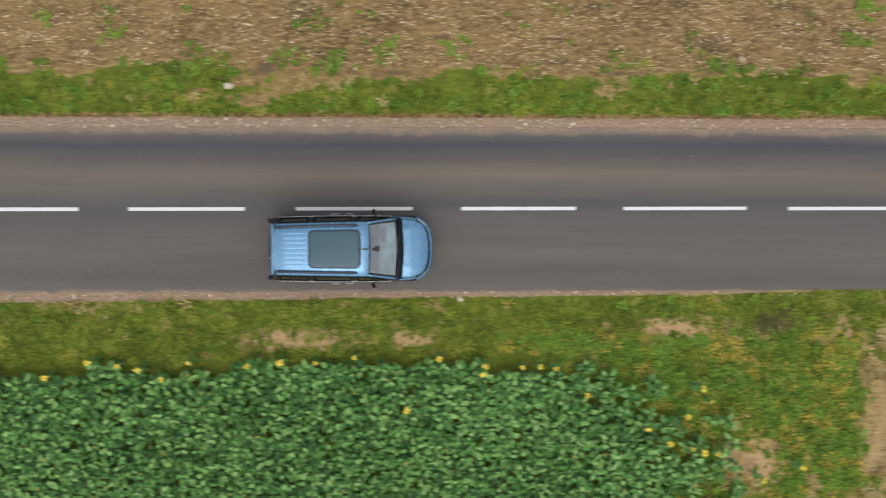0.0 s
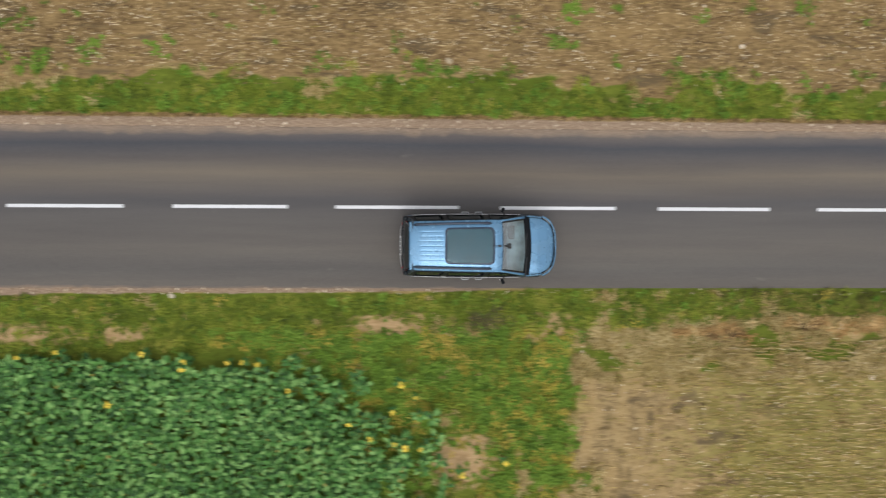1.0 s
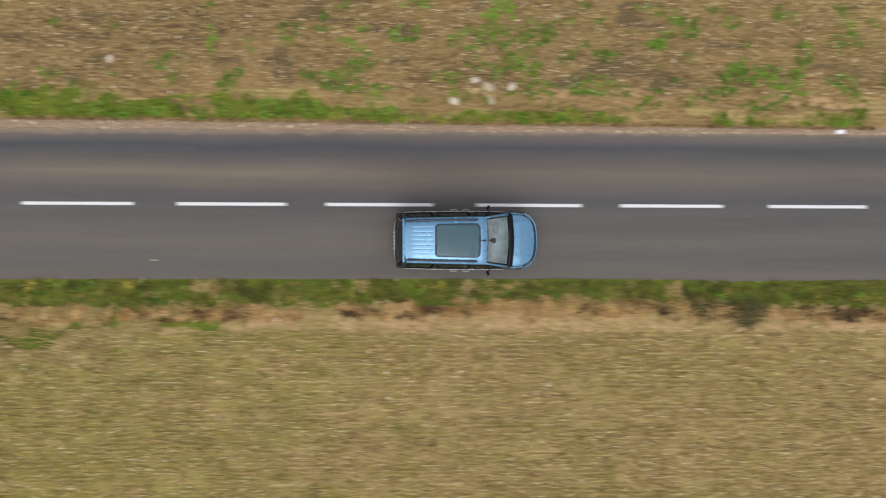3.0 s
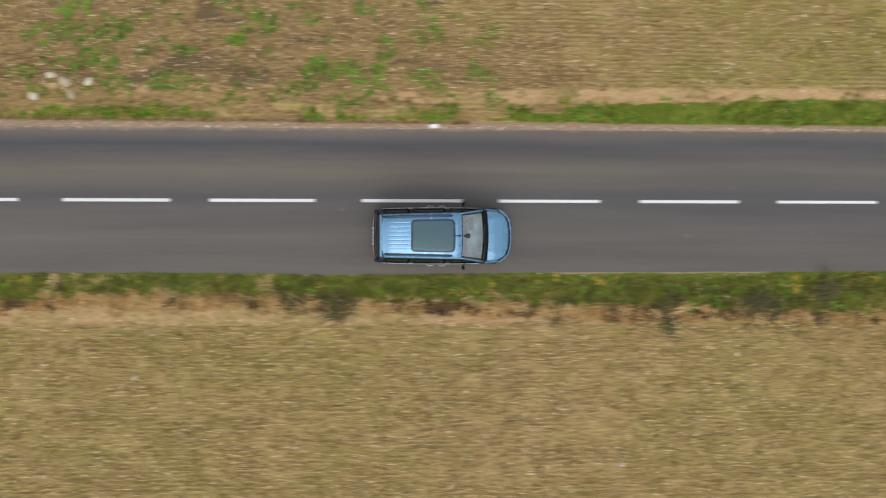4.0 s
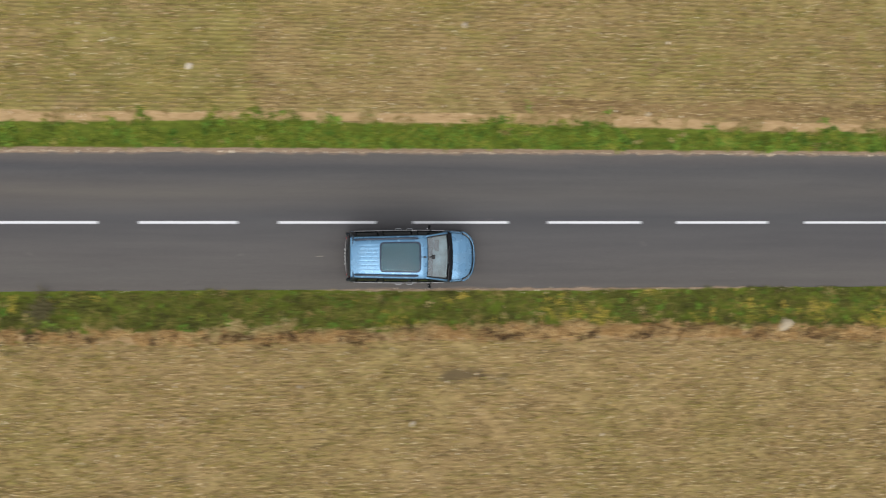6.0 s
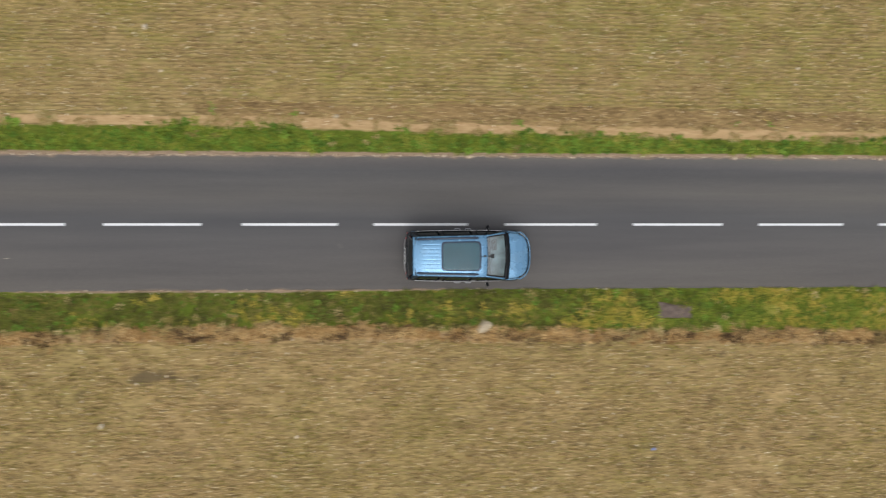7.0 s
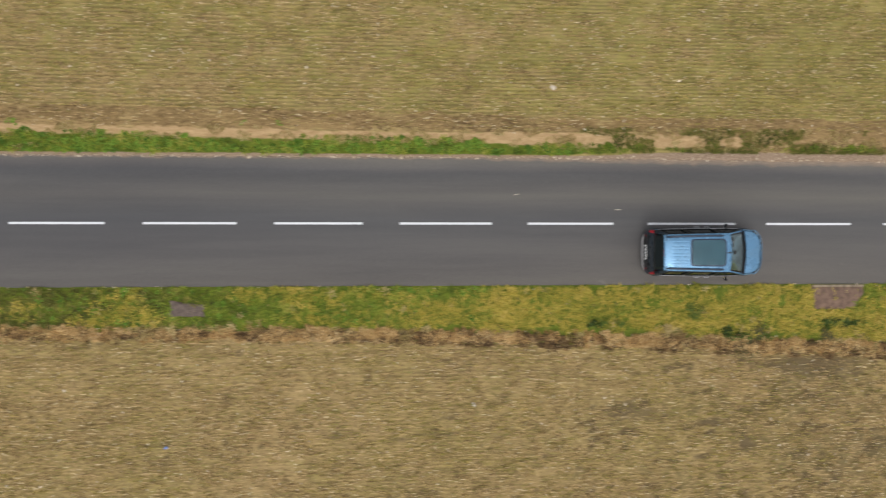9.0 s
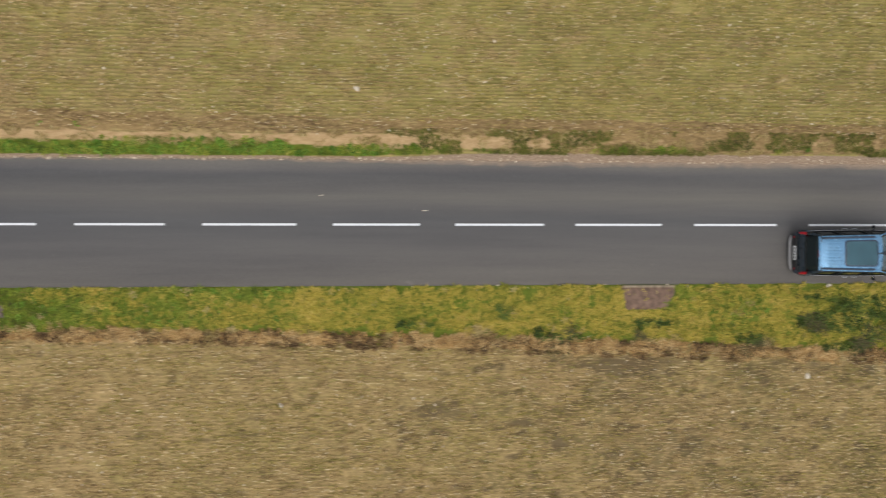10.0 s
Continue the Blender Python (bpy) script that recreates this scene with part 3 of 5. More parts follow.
    coarse = (kind == 0) & (y < 0) & (RNG.random(len(p)) < 0.97 * smooth(12, 20, x) * (1 - smooth(80, 92, x)))
    kind = np.where(coarse, 4, kind)
    sh = [tuft_shape(7, 0.10, 0.08, 0.013, s) for s in (1, 2)]
    for kd, mat, name, label in ((0, M_GRASS, "verge_grass", "short green grass tufts along the road verge"), (1, M_GOLD, "yellow_grass", "yellowing long grass on the road verge"),
                                 (2, M_DRY, "dry_grass", "dry straw-coloured grass tufts on the verge"), (3, M_WEED, "leafy_weeds", "bright green low leafy weeds in the verge"), (4, M_COARSE, "coarse_grass", "coarse dark green grass tufts on the verge")):
        q = p[kind == kd]
        v, f = sh[kd % 2] if kd != 3 else tuft_shape(7, 0.10, 0.09, 0.022, 5)
        me = scatter(name, v, f, on_ground(q[:, 0], q[:, 1], -0.01), RNG.uniform(0, 6.3, len(q)), np.clip(RNG.lognormal(-0.05, 0.33, len(q)) * (0.55 + 0.95 * value_noise(q[:, 0] * 0.7, q[:, 1], 0.28, 11)), 0.4, 2.3), 0.25)
        stuff(name, me, mat, label, "grass" if kd != 3 else "weeds")


def build_withered_weeds():
    """The brown tangled seam between verge and field."""
    n = 7000
    x = RNG.uniform(15, X1, n)
    y = south_grass_out(x) + RNG.normal(-0.08, 0.12, n)
    v, f = tuft_shape(8, 0.12, 0.12, 0.014, 9)
    k = value_noise(x * 0.7, y, 0.37, 62) > lerp(x, (14, 60, 80, 126), (0.42, 0.44, 0.34, 0.30))
    me = scatter("dry_seam", v, f, on_ground(x[k], y[k] - 0.04, -0.01), RNG.uniform(0, 6.3, k.sum()), RNG.uniform(0.5, 1.3, k.sum()), 0.3)
    stuff("dry_seam", me, M_SEAM, "orange-brown dry grass between verge and stubble", "grass")
    k = (value_noise(x * 0.6, y, 0.43, 61) > lerp(x, (36, 60, 80, 126), (0.70, 0.64, 0.54, 0.44))) & (value_noise(x, y * 0, 3.1, 63) > 0.34)
    x, y = x[k], y[k]
    me = scatter("withered_weeds", v, f, on_ground(x, y, -0.01), RNG.uniform(0, 6.3, len(x)), RNG.uniform(0.6, 1.5, len(x)), 0.3)
    stuff("withered_weeds", me, M_WITHER, "brown withered weeds between verge and stubble", "weeds")


def build_tussocks():
    """Pale bleached tussocks standing in the seam, dark growth between them doubling as their shadows."""
    for name, mat, label, seed, lo, hi in (("bleached_tussocks", M_TUSSOCK, "pale bleached grass tussocks between verge and stubble", 71, -0.10, 0.30), ("brown_tangle", M_TUSSOCK_SHADE, "dark brown dead growth, also painted shade below the verge tussocks", 72, -0.02, 0.38)):
        r = np.random.default_rng(seed)
        cx = np.sort(r.uniform(14, X1, 900))
        cx = cx[r.random(len(cx)) < lerp(cx, (14, 30, 46, 60, 76, 90, 126), (0.35, 0.4, 0.5, 0.55, 0.6, 0.95, 1.0))]
        cx = cx[value_noise(cx, cx * 0, 0.9, seed + 3) > lerp(cx, (14, 80, 96, 126), (0.48, 0.45, 0.34, 0.34))]
        cy = south_grass_out(cx) - r.uniform(lo, hi, len(cx)) * lerp(cx, (14, 80, 100, 126), (0.7, 0.8, 1.1, 1.3))
        m = 16
        x = (cx[:, None] + r.normal(0, 0.13, (len(cx), m))).ravel()
        y = (cy[:, None] + r.normal(0, 0.055, (len(cx), m))).ravel()
        v, f = tuft_shape(8, 0.13, 0.16 if seed == 71 else 0.13, 0.013, seed)
        me = scatter(name, v, f, on_ground(x, y, -0.01), r.uniform(0, 6.3, len(x)), r.uniform(0.5, 1.2, len(x)), 0.35)
        stuff(name, me, mat, label, "grass")


def build_slope_weeds():
    """Loose green growth on the tilled northern edge, dark tangle in the last stretch of verge."""
    n = 14000
    x, y = RNG.uniform(X0, 45, n), RNG.uniform(2.75, 6.0, n)
    k = value_noise(x, y * 1.6, 0.55, 81) > 0.80 - 0.21 * smooth(16, 36, x) + 0.07 * smooth(3.4, 5.2, y)
    k &= y > north_grass_out(x) - 0.1
    x, y = x[k], y[k]
    v, f = tuft_shape(7, 0.09, 0.08, 0.018, 29)
    me = scatter("slope_weeds", v, f, on_ground(x, y, -0.005), RNG.uniform(0, 6.3, len(x)), RNG.uniform(0.5, 1.4, len(x)), 0.25)
    stuff("slope_weeds", me, M_WEED, "scattered green weeds along the tilled field edge", "weeds")
    n = 7000
    x, y = RNG.uniform(92, X1, n), RNG.uniform(-5.2, -2.7, n)
    k = (value_noise(x * 0.6, y * 1.3, 0.8, 82) > lerp(x, (92, 106, 112, 116, 126), (0.99, 0.90, 0.74, 0.58, 0.52))) & (y > south_grass_out(x) + 0.05) & (bare(x, y) < 0.5)
    x, y = x[k], y[k]
    v, f = tuft_shape(8, 0.15, 0.20, 0.022, 39)
    me = scatter("tangled_weeds", v, f, on_ground(x, y, -0.01), RNG.uniform(0, 6.3, len(x)), RNG.uniform(0.6, 1.4, len(x)), 0.3)
    stuff("tangled_weeds", me, M_TANGLE, "dark green tangled weeds in the yellowing verge", "weeds")


def build_north_scrub():
    """Dry and dark growth on the pale earth strip north of the road."""
    n = 9000
    x = RNG.uniform(44, X1, n)
    go = north_grass_out(x)
    y = go + (north_tan_out(x) - go) * RNG.uniform(-0.2, 1.3, n)
    k = value_noise(x, y * 1.5, 0.5, 86) > 0.58
    x, y = x[k], y[k]
    v, f = tuft_shape(7, 0.09, 0.08, 0.012, 49)
    me = scatter("dry_scrub", v, f, on_ground(x, y, -0.01), RNG.uniform(0, 6.3, len(x)), RNG.uniform(0.5, 1.2, len(x)), 0.3)
    stuff("dry_scrub", me, M_DRY, "dry straw-coloured scrub on the bare earth strip", "grass")
    n = 9000
    x, y = RNG.uniform(100, X1, n), 2.62 + 0.85 * RNG.random(n) ** 1.5
    k = (value_noise(x * 0.6, y * 1.5, 0.5, 87) > lerp(x, (100, 108, 116, 130), (0.70, 0.56, 0.46, 0.40))) & (RNG.random(n) < 0.9)
    x, y = x[k], y[k]
    me = scatter("dark_scrub", v, f, on_ground(x, y, -0.01), RNG.uniform(0, 6.3, len(x)), RNG.uniform(0.5, 1.1, len(x)), 0.3)
    stuff("dark_scrub", me, M_COARSE, "dark sparse weeds on the bare earth strip", "weeds")


def build_turf_lip():
    """The dead brown rim where the turf ends at the gravel."""
    n = 5200
    x = RNG.uniform(X0, 44, n)
    y = north_grass_in(x) + RNG.normal(0.015, 0.02, n)
    v, f = tuft_shape(6, 0.06, 0.05, 0.012, 19)
    me = scatter("turf_lip", v, f, on_ground(x, y, -0.005), RNG.uniform(0, 6.3, n), RNG.uniform(0.6, 1.3, n), 0.2)
    stuff("turf_lip", me, M_WITHER, "thin rim of dead brown turf beside the gravel", "grass")


def build_stubble():
    rows_n = np.arange(3.35, 10.4, 0.135)
    rows_s = -np.arange(3.274, 11.8, 0.135)
    parts = []
    for r in np.concatenate([rows_n, rows_s]):
        m = 2300 if r > 0 else 2400
        x = RNG.uniform(X0, X1, m)
        y = r + RNG.normal(0, 0.020 if r > 0 else 0.045, m) + 0.012 * np.sin(x * 0.21)
        gap = value_noise(x, y, 0.35, 21) > 0.27
        if r > 0:
            k = (y > north_tan_out(x) + 0.1) & ((x > 41 + 2.5 * value_noise(y, y * 0, 0.8, 22)) | (RNG.random(m) < 0.10))
            k &= (y > lerp(x, (60, 70, 130), (3.5, 4.0, 3.8))) | (RNG.random(m) < 0.3)
        else:
            k = (y < south_tan_out(x) + 0.12) & (x + corner_shift(x, y) > 11.2) & ((x > lerp(-y, (3.5, 4.4, 5.5), (10, 13, 15)) + 3 * (value_noise(y, x, 0.7, 23) - 0.5)) | (RNG.random(m) < 0.25))
        k &= gap & (RNG.random(m) > 1.1 * field_stain(x, y))
        parts.append(np.stack([x[k], y[k]], 1))
    p = np.concatenate(parts)
    x, y = p[:, 0], p[:, 1]
    tone = np.where(y > 0, lerp(x, (41, 52, 56, 62, 62.6, 72, 90, 104, 130), (0.12, 0.3, 0.6, 0.78, 0.2, 0.28, 0.45, 0.64, 0.72)), lerp(x, (11, 16, 22, 30, 70, 100, 130), (0.5, 0.95, 0.88, 0.56, 0.40, 0.38, 0.5)))
    tone = tone + 0.7 * (value_noise(x, y, 2.3, 24) - 0.5) + 0.7 * (value_noise(x * 0.22, y * 3, 1.0, 25) - 0.5) + 0.9 * (value_noise(x * 0.7, y * 2.2, 0.6, 26) - 0.5)
    green = RNG.random(len(p)) < tone
    v = np.array([(0, 0, 0), (0.10, -0.012, 0.07), (0.11, 0.012, 0.075), (-0.09, 0.012, 0.08), (-0.10, -0.012, 0.07), (0.05, 0.018, 0.10), (0.07, 0.010, 0.095)], float)
    f = np.array([(0, 1, 2), (0, 3, 4), (0, 5, 6)])
    for sel, mat, name, label in ((~green, M_STRAW, "stubble", "rows of dry straw-coloured cereal stubble"), (green, M_STRAWG, "green_stubble", "rows of stubble greening with new growth")):
        q = p[sel]
        me = scatter(name, v, f, on_ground(q[:, 0], q[:, 1], -0.005), RNG.normal(0, 0.10, len(q)) + math.pi * RNG.integers(0, 2, len(q)), RNG.uniform(0.55, 1.2, len(q)), 0.2)
        stuff(name, me, mat, label, "stubble")
    # loose straw and chaff
    n = 135000
    x = np.where(RNG.random(n) < 0.5, RNG.uniform(X0, 47, n), RNG.uniform(X0, X1, n))
    y = np.where((RNG.random(n) < 0.6) | (x < 10.4), RNG.uniform(3.3, 10.4, n), RNG.uniform(-11.8, -3.6, n))
    k = ((x < 46) & (y > 0)) | (RNG.random(n) < 0.6)
    k &= (y > north_grass_out(x) - 0.1 + 0.2 * RNG.random(n)) | (y < south_tan_out(x) + 0.5)
    k &= value_noise(x, y, 0.4, 31) > 0.25
    k &= (y > 0) | (x + corner_shift(x, y) > 11.3 + 3.5 * RNG.random(n))
    x, y = x[k], y[k]
    v = np.array([(-0.06, -0.008, 0.02), (0.06, -0.006, 0.03), (0.055, 0.008, 0.03), (-0.055, 0.007, 0.02)], float)
    f = np.array([(0, 1, 2), (0, 2, 3)])
    me = scatter("straw_litter", v, f, on_ground(x, y, 0.01), RNG.normal(0, 0.28, len(x)), np.stack([RNG.lognormal(-0.75, 0.45, len(x)), RNG.uniform(0.7, 1.7, len(x)), np.ones(len(x))], 1), 0.15)
    stuff("straw_litter", me, M_LITTER, "loose pale straw and chaff lying on the field", "straw")
    # small mixed flecks between the rows: broken straw, sprouts and crumbs of soil
    n = 115000
    x = RNG.uniform(10.5, X1, n)
    y = np.where(RNG.random(n) < 0.30, RNG.uniform(3.4, 10.4, n), RNG.uniform(-11.8, -3.7, n))
    k = ((y > north_tan_out(x)) & (x > 42)) | ((y < south_tan_out(x) + 0.15) & (x + 2.5 * corner_shift(x, y) > 15))
    k &= RNG.random(n) > 1.2 * field_stain(x, y)
    k &= value_noise(x * 0.25, y * 2, 0.5, 32) + 0.9 * RNG.random(n) > 0.7
    y = np.where(RNG.random(n) < 0.6, np.round(y / 0.135 - 0.75) * 0.135 + 0.101 + RNG.normal(0, 0.02, n), y)
    x, y = x[k], y[k]
    me = scatter("field_chaff", v, f, on_ground(x, y, 0.05), RNG.normal(0, 0.08, len(x)), np.stack([RNG.uniform(0.6, 1.8, len(x)), RNG.uniform(0.6, 1.3, len(x)), np.ones(len(x))], 1), 0.12)
    stuff("field_chaff", me, M_CHAFF, "broken straw, sprouts and crumbs between stubble rows", "straw")
    # dark clods in the tilled strip
    n = 9000
    x, y = RNG.uniform(X0, 47, n), RNG.uniform(3.3, 10.2, n)
    k = value_noise(x, y, 0.45, 41) > 0.45
    clod = np.array([(1, 0, 0), (0.3, 0.9, 0), (-0.8, 0.5, 0), (-0.7, -0.6, 0), (0.4, -0.9, 0), (0.1, 0, 0.7)], float)
    cf = np.array([(0, 1, 5), (1, 2, 5), (2, 3, 5), (3, 4, 5), (4, 0, 5)])
    me = scatter("soil_clods", clod, cf, on_ground(x[k], y[k], -0.01), RNG.uniform(0, 6.3, k.sum()), RNG.uniform(0.02, 0.055, k.sum()), 0.2)
    stuff("soil_clods", me, plain("brown_clod", (0.17, 0.11, 0.065), 0.95, vary=0.35, scale=3), "crumbled brown soil clods in the tilled field", "soil")
    # pale flints and chalk pebbles
    n = 8200
    x, y = RNG.uniform(X0, X1, n), np.where(RNG.random(n) < 0.5, RNG.uniform(3.2, 10.4, n), RNG.uniform(-11.8, -3.5, n))
    k = ((y > 0) | (x > 11.2)) & ((y > 0) | (y < south_tan_out(x) + 0.6))
    n2 = 2600
    gx = RNG.uniform(X0, X1, n2)
    gy = np.where(RNG.random(n2) < 0.62, RNG.uniform(0, 1, n2) * (north_grass_in(gx) - north_edge(gx)) + north_edge(gx) - 0.06, south_edge(gx) - RNG.uniform(-0.03, 0.16, n2))
    gk = (gy > 0) | (RNG.random(n2) < lerp(gx, (-17, 8, 16, 60, 66, 82, 100), (1, 0.9, 0.2, 0.2, 0.8, 0.5, 0.2)))
    x, y = np.concatenate([x[k], gx[gk]]), np.concatenate([y[k], gy[gk]])
    s = np.concatenate([RNG.lognormal(-3.8, 0.42, k.sum()), RNG.lognormal(-3.9, 0.35, gk.sum())])
    me = scatter("pebbles", clod, cf, on_ground(x, y, 0.015), RNG.uniform(0, 6.3, len(x)), np.clip(s, 0.012, 0.075), 0.2)
    stuff("pebbles", me, M_PEBBLE, "small pale stones scattered over field and road edge", "stones")


LEAF_V = np.array([(0, 0, 0), (0.30, 0.36, 0.05), (0.30, -0.36, 0.05), (0.62, 0.30, 0.02), (0.62, -0.30, 0.02), (1.0, 0, -0.16), (0.45, 0, -0.03), (0.05, 0.26, 0.06), (0.05, -0.26, 0.06)], float)
LEAF_V[:, 1] *= 0.82
LEAF_F = np.array([(0, 6, 7), (7, 6, 1), (1, 6, 3), (3, 6, 5), (5, 6, 4), (4, 6, 2), (2, 6, 8), (8, 6, 0)])


def build_sunflower_crop():
    px, py = np.meshgrid(np.arange(-22, 9.2, 0.235), -np.arange(4.25, 13.2, 0.30))
    px, py = px.ravel() + RNG.normal(0, 0.05, px.size), py.ravel() + RNG.normal(0, 0.05, px.size)
    edge = value_noise(px, py, 0.8, 51)
    k = (px < sunflower_limit(py) + 0.7 + 1.2 * (edge - 0.55)) & ((py < -4.45) | (edge > 0.42))
    thin = smooth(-2.6, 0.9, px - sunflower_limit(py))
    k &= RNG.random(px.size) > 0.82 * thin
    px, py = px[k], py[k]
    tall = 0.45 + 0.25 * value_noise(px, py, 1.5, 52)
    x, y, z, yaw, size, lean = [], [], [], [], [], 0.22
    for i in range(11):
        a = i * 2.4 + RNG.uniform(0, 6.3, len(px)) * 0.25 + px * 7
        r = 0.02 + 0.07 * RNG.random(len(px))
        x.append(px + np.cos(a) * r), y.append(py + np.sin(a) * r)
        z.append(ground_z(px, py) + tall * (0.40 + 0.065 * i))
        yaw.append(a), size.append(RNG.uniform(0.13, 0.245, len(px)) * (1.0 if i < 8 else 0.72))
    pos = np.stack([np.concatenate(x), np.concatenate(y), np.concatenate(z)], 1)
    me = scatter("sunflower_crop", LEAF_V, LEAF_F, pos, np.concatenate(yaw), np.concatenate(size), lean)
    stuff("sunflower_crop", me, M_LEAF, "dense dark green leaves of a young sunflower crop", "sunflower field")
    j = RNG.choice(len(pos), 420, replace=False)
    me = scatter("yellowed_leaves", LEAF_V, LEAF_F, pos[j] + (0.04, 0.03, 0.06), RNG.uniform(0, 6.3, 420), RNG.uniform(0.06, 0.13, 420), 0.35)
    stuff("yellowed_leaves", me, M_LEAFY, "few yellowed leaves among the sunflower crop", "sunflower field")
    # stalks beneath the leaves
    st = np.array([(0.01, 0, 0), (-0.006, 0.009, 0), (-0.006, -0.009, 0), (0, 0, 1)], float)
    sf = np.array([(0, 1, 3), (1, 2, 3), (2, 0, 3)])
    me = scatter("crop_stalks", st, sf, on_ground(px, py), RNG.uniform(0, 6, len(px)), np.stack([np.ones(len(px)), np.ones(len(px)), tall * 1.05], 1), 0.03)
    stuff("crop_stalks", me, M_STEM, "thin green stalks of the sunflower crop", "sunflower field")


def part(name, bm, material, parent, label="", soft=False):
    me = bpy.data.meshes.new(name)
    bmesh.ops.recalc_face_normals(bm, faces=bm.faces[:])
    if soft:
        for f in bm.faces:
            f.smooth = True
    bm.to_mesh(me)
    bm.free()
    me.materials.append(material)
    ob = new(name, me)
    ob.parent = parent
    if label:
        ob["label"] = label
    return ob


def box(sx, sy, sz, at=(0, 0, 0), turn=(0, 0, 0), bevel=0.0, seg=2):
    bm = bmesh.new()
    bmesh.ops.create_cube(bm, size=1, matrix=Matrix.Diagonal((sx, sy, sz, 1)))
    if bevel:
        bmesh.ops.bevel(bm, geom=bm.edges[:], offset=bevel, segments=seg, affect="EDGES", profile=0.5)
    bmesh.ops.transform(bm, matrix=pose(*at, *turn), verts=bm.verts[:])
    return bm


def tube(path, radius, sides=8, squash=1.0, close=True):
    """A bar along a line of points; radius a number or one for each point."""
    bm = bmesh.new()
    rings = []
    pts = [Vector(p) for p in path]
    for i, p in enumerate(pts):
        d = (pts[min(i + 1, len(pts) - 1)] - pts[max(i - 1, 0)]).normalized()
        side = d.cross(Vector((0, 0, 1)))
        side = side.normalized() if side.length > 1e-4 else Vector((1, 0, 0))
        up = side.cross(d)
        r = radius if isinstance(radius, (int, float)) else radius[i]
        rings.append([bm.verts.new(p + r * (math.cos(t) * side + math.sin(t) * up * squash)) for t in [math.tau * k / sides for k in range(sides)]])
    for a, b in zip(rings, rings[1:]):
        for k in range(sides):
            bm.faces.new((a[k], a[(k + 1) % sides], b[(k + 1) % sides], b[k]))
    if close:
        bm.faces.new(rings[0][::-1])
        bm.faces.new(rings[-1])
    return bm


def sheet(us, vs, fun, skip=None, thick=0.0):
    """A curved panel over two lists of parameters, with openings where skip() says so."""
    bm = bmesh.new()
    g = [[bm.verts.new(fun(u, v)) for v in vs] for u in us]
    for i in range(len(us) - 1):
        for j in range(len(vs) - 1):
            if skip and skip((us[i] + us[i + 1]) / 2, (vs[j] + vs[j + 1]) / 2):
                continue
            bm.faces.new((g[i][j], g[i + 1][j], g[i + 1][j + 1], g[i][j + 1]))
    bmesh.ops.delete(bm, geom=[v for v in bm.verts if not v.link_faces], context="VERTS")
    if thick:
        bmesh.ops.recalc_face_normals(bm, faces=bm.faces[:])
        bmesh.ops.solidify(bm, geom=bm.faces[:], thickness=thick)
    return bm


def base(name, m, label, category, group=""):
    ob = new(name)
    ob.empty_display_size = 0.1
    ob.matrix_basis = m
    return tagged(ob, label, category, group)


def seated(x, y, yaw=0.0, lift=0.0):
    return pose(x, y, float(ground_z(x, y)) + lift, 0, 0, yaw)


FLOWERS = [(-7.21, -3.98), (-8.51, -4.2), (-7.8, -4.4), (-5.66, -4.05), (-4.86, -3.96), (-3.95, -4.05), (-2.92, -3.92), (-0.66, -3.95), (0.43, -4.3), (0.46, -4.1), (1.51, -4.25), (1.99, -4.2), (2.41, -4.22), (-10.85, -4.3), (6.18, -4.77), (6.59, -5.19), (6.01, -5.6), (4.83, -5.82),
           (5.37, -6.2), (6.29, -6.52), (6.75, -6.6), (6.06, -6.41), (9.07, -6.94), (7.83, -7.2), (-9.7, -3.95), (-9.06, -4.1), (-12.6, -4.2), (3.2, -4.9), (-1.6, -5.3)]


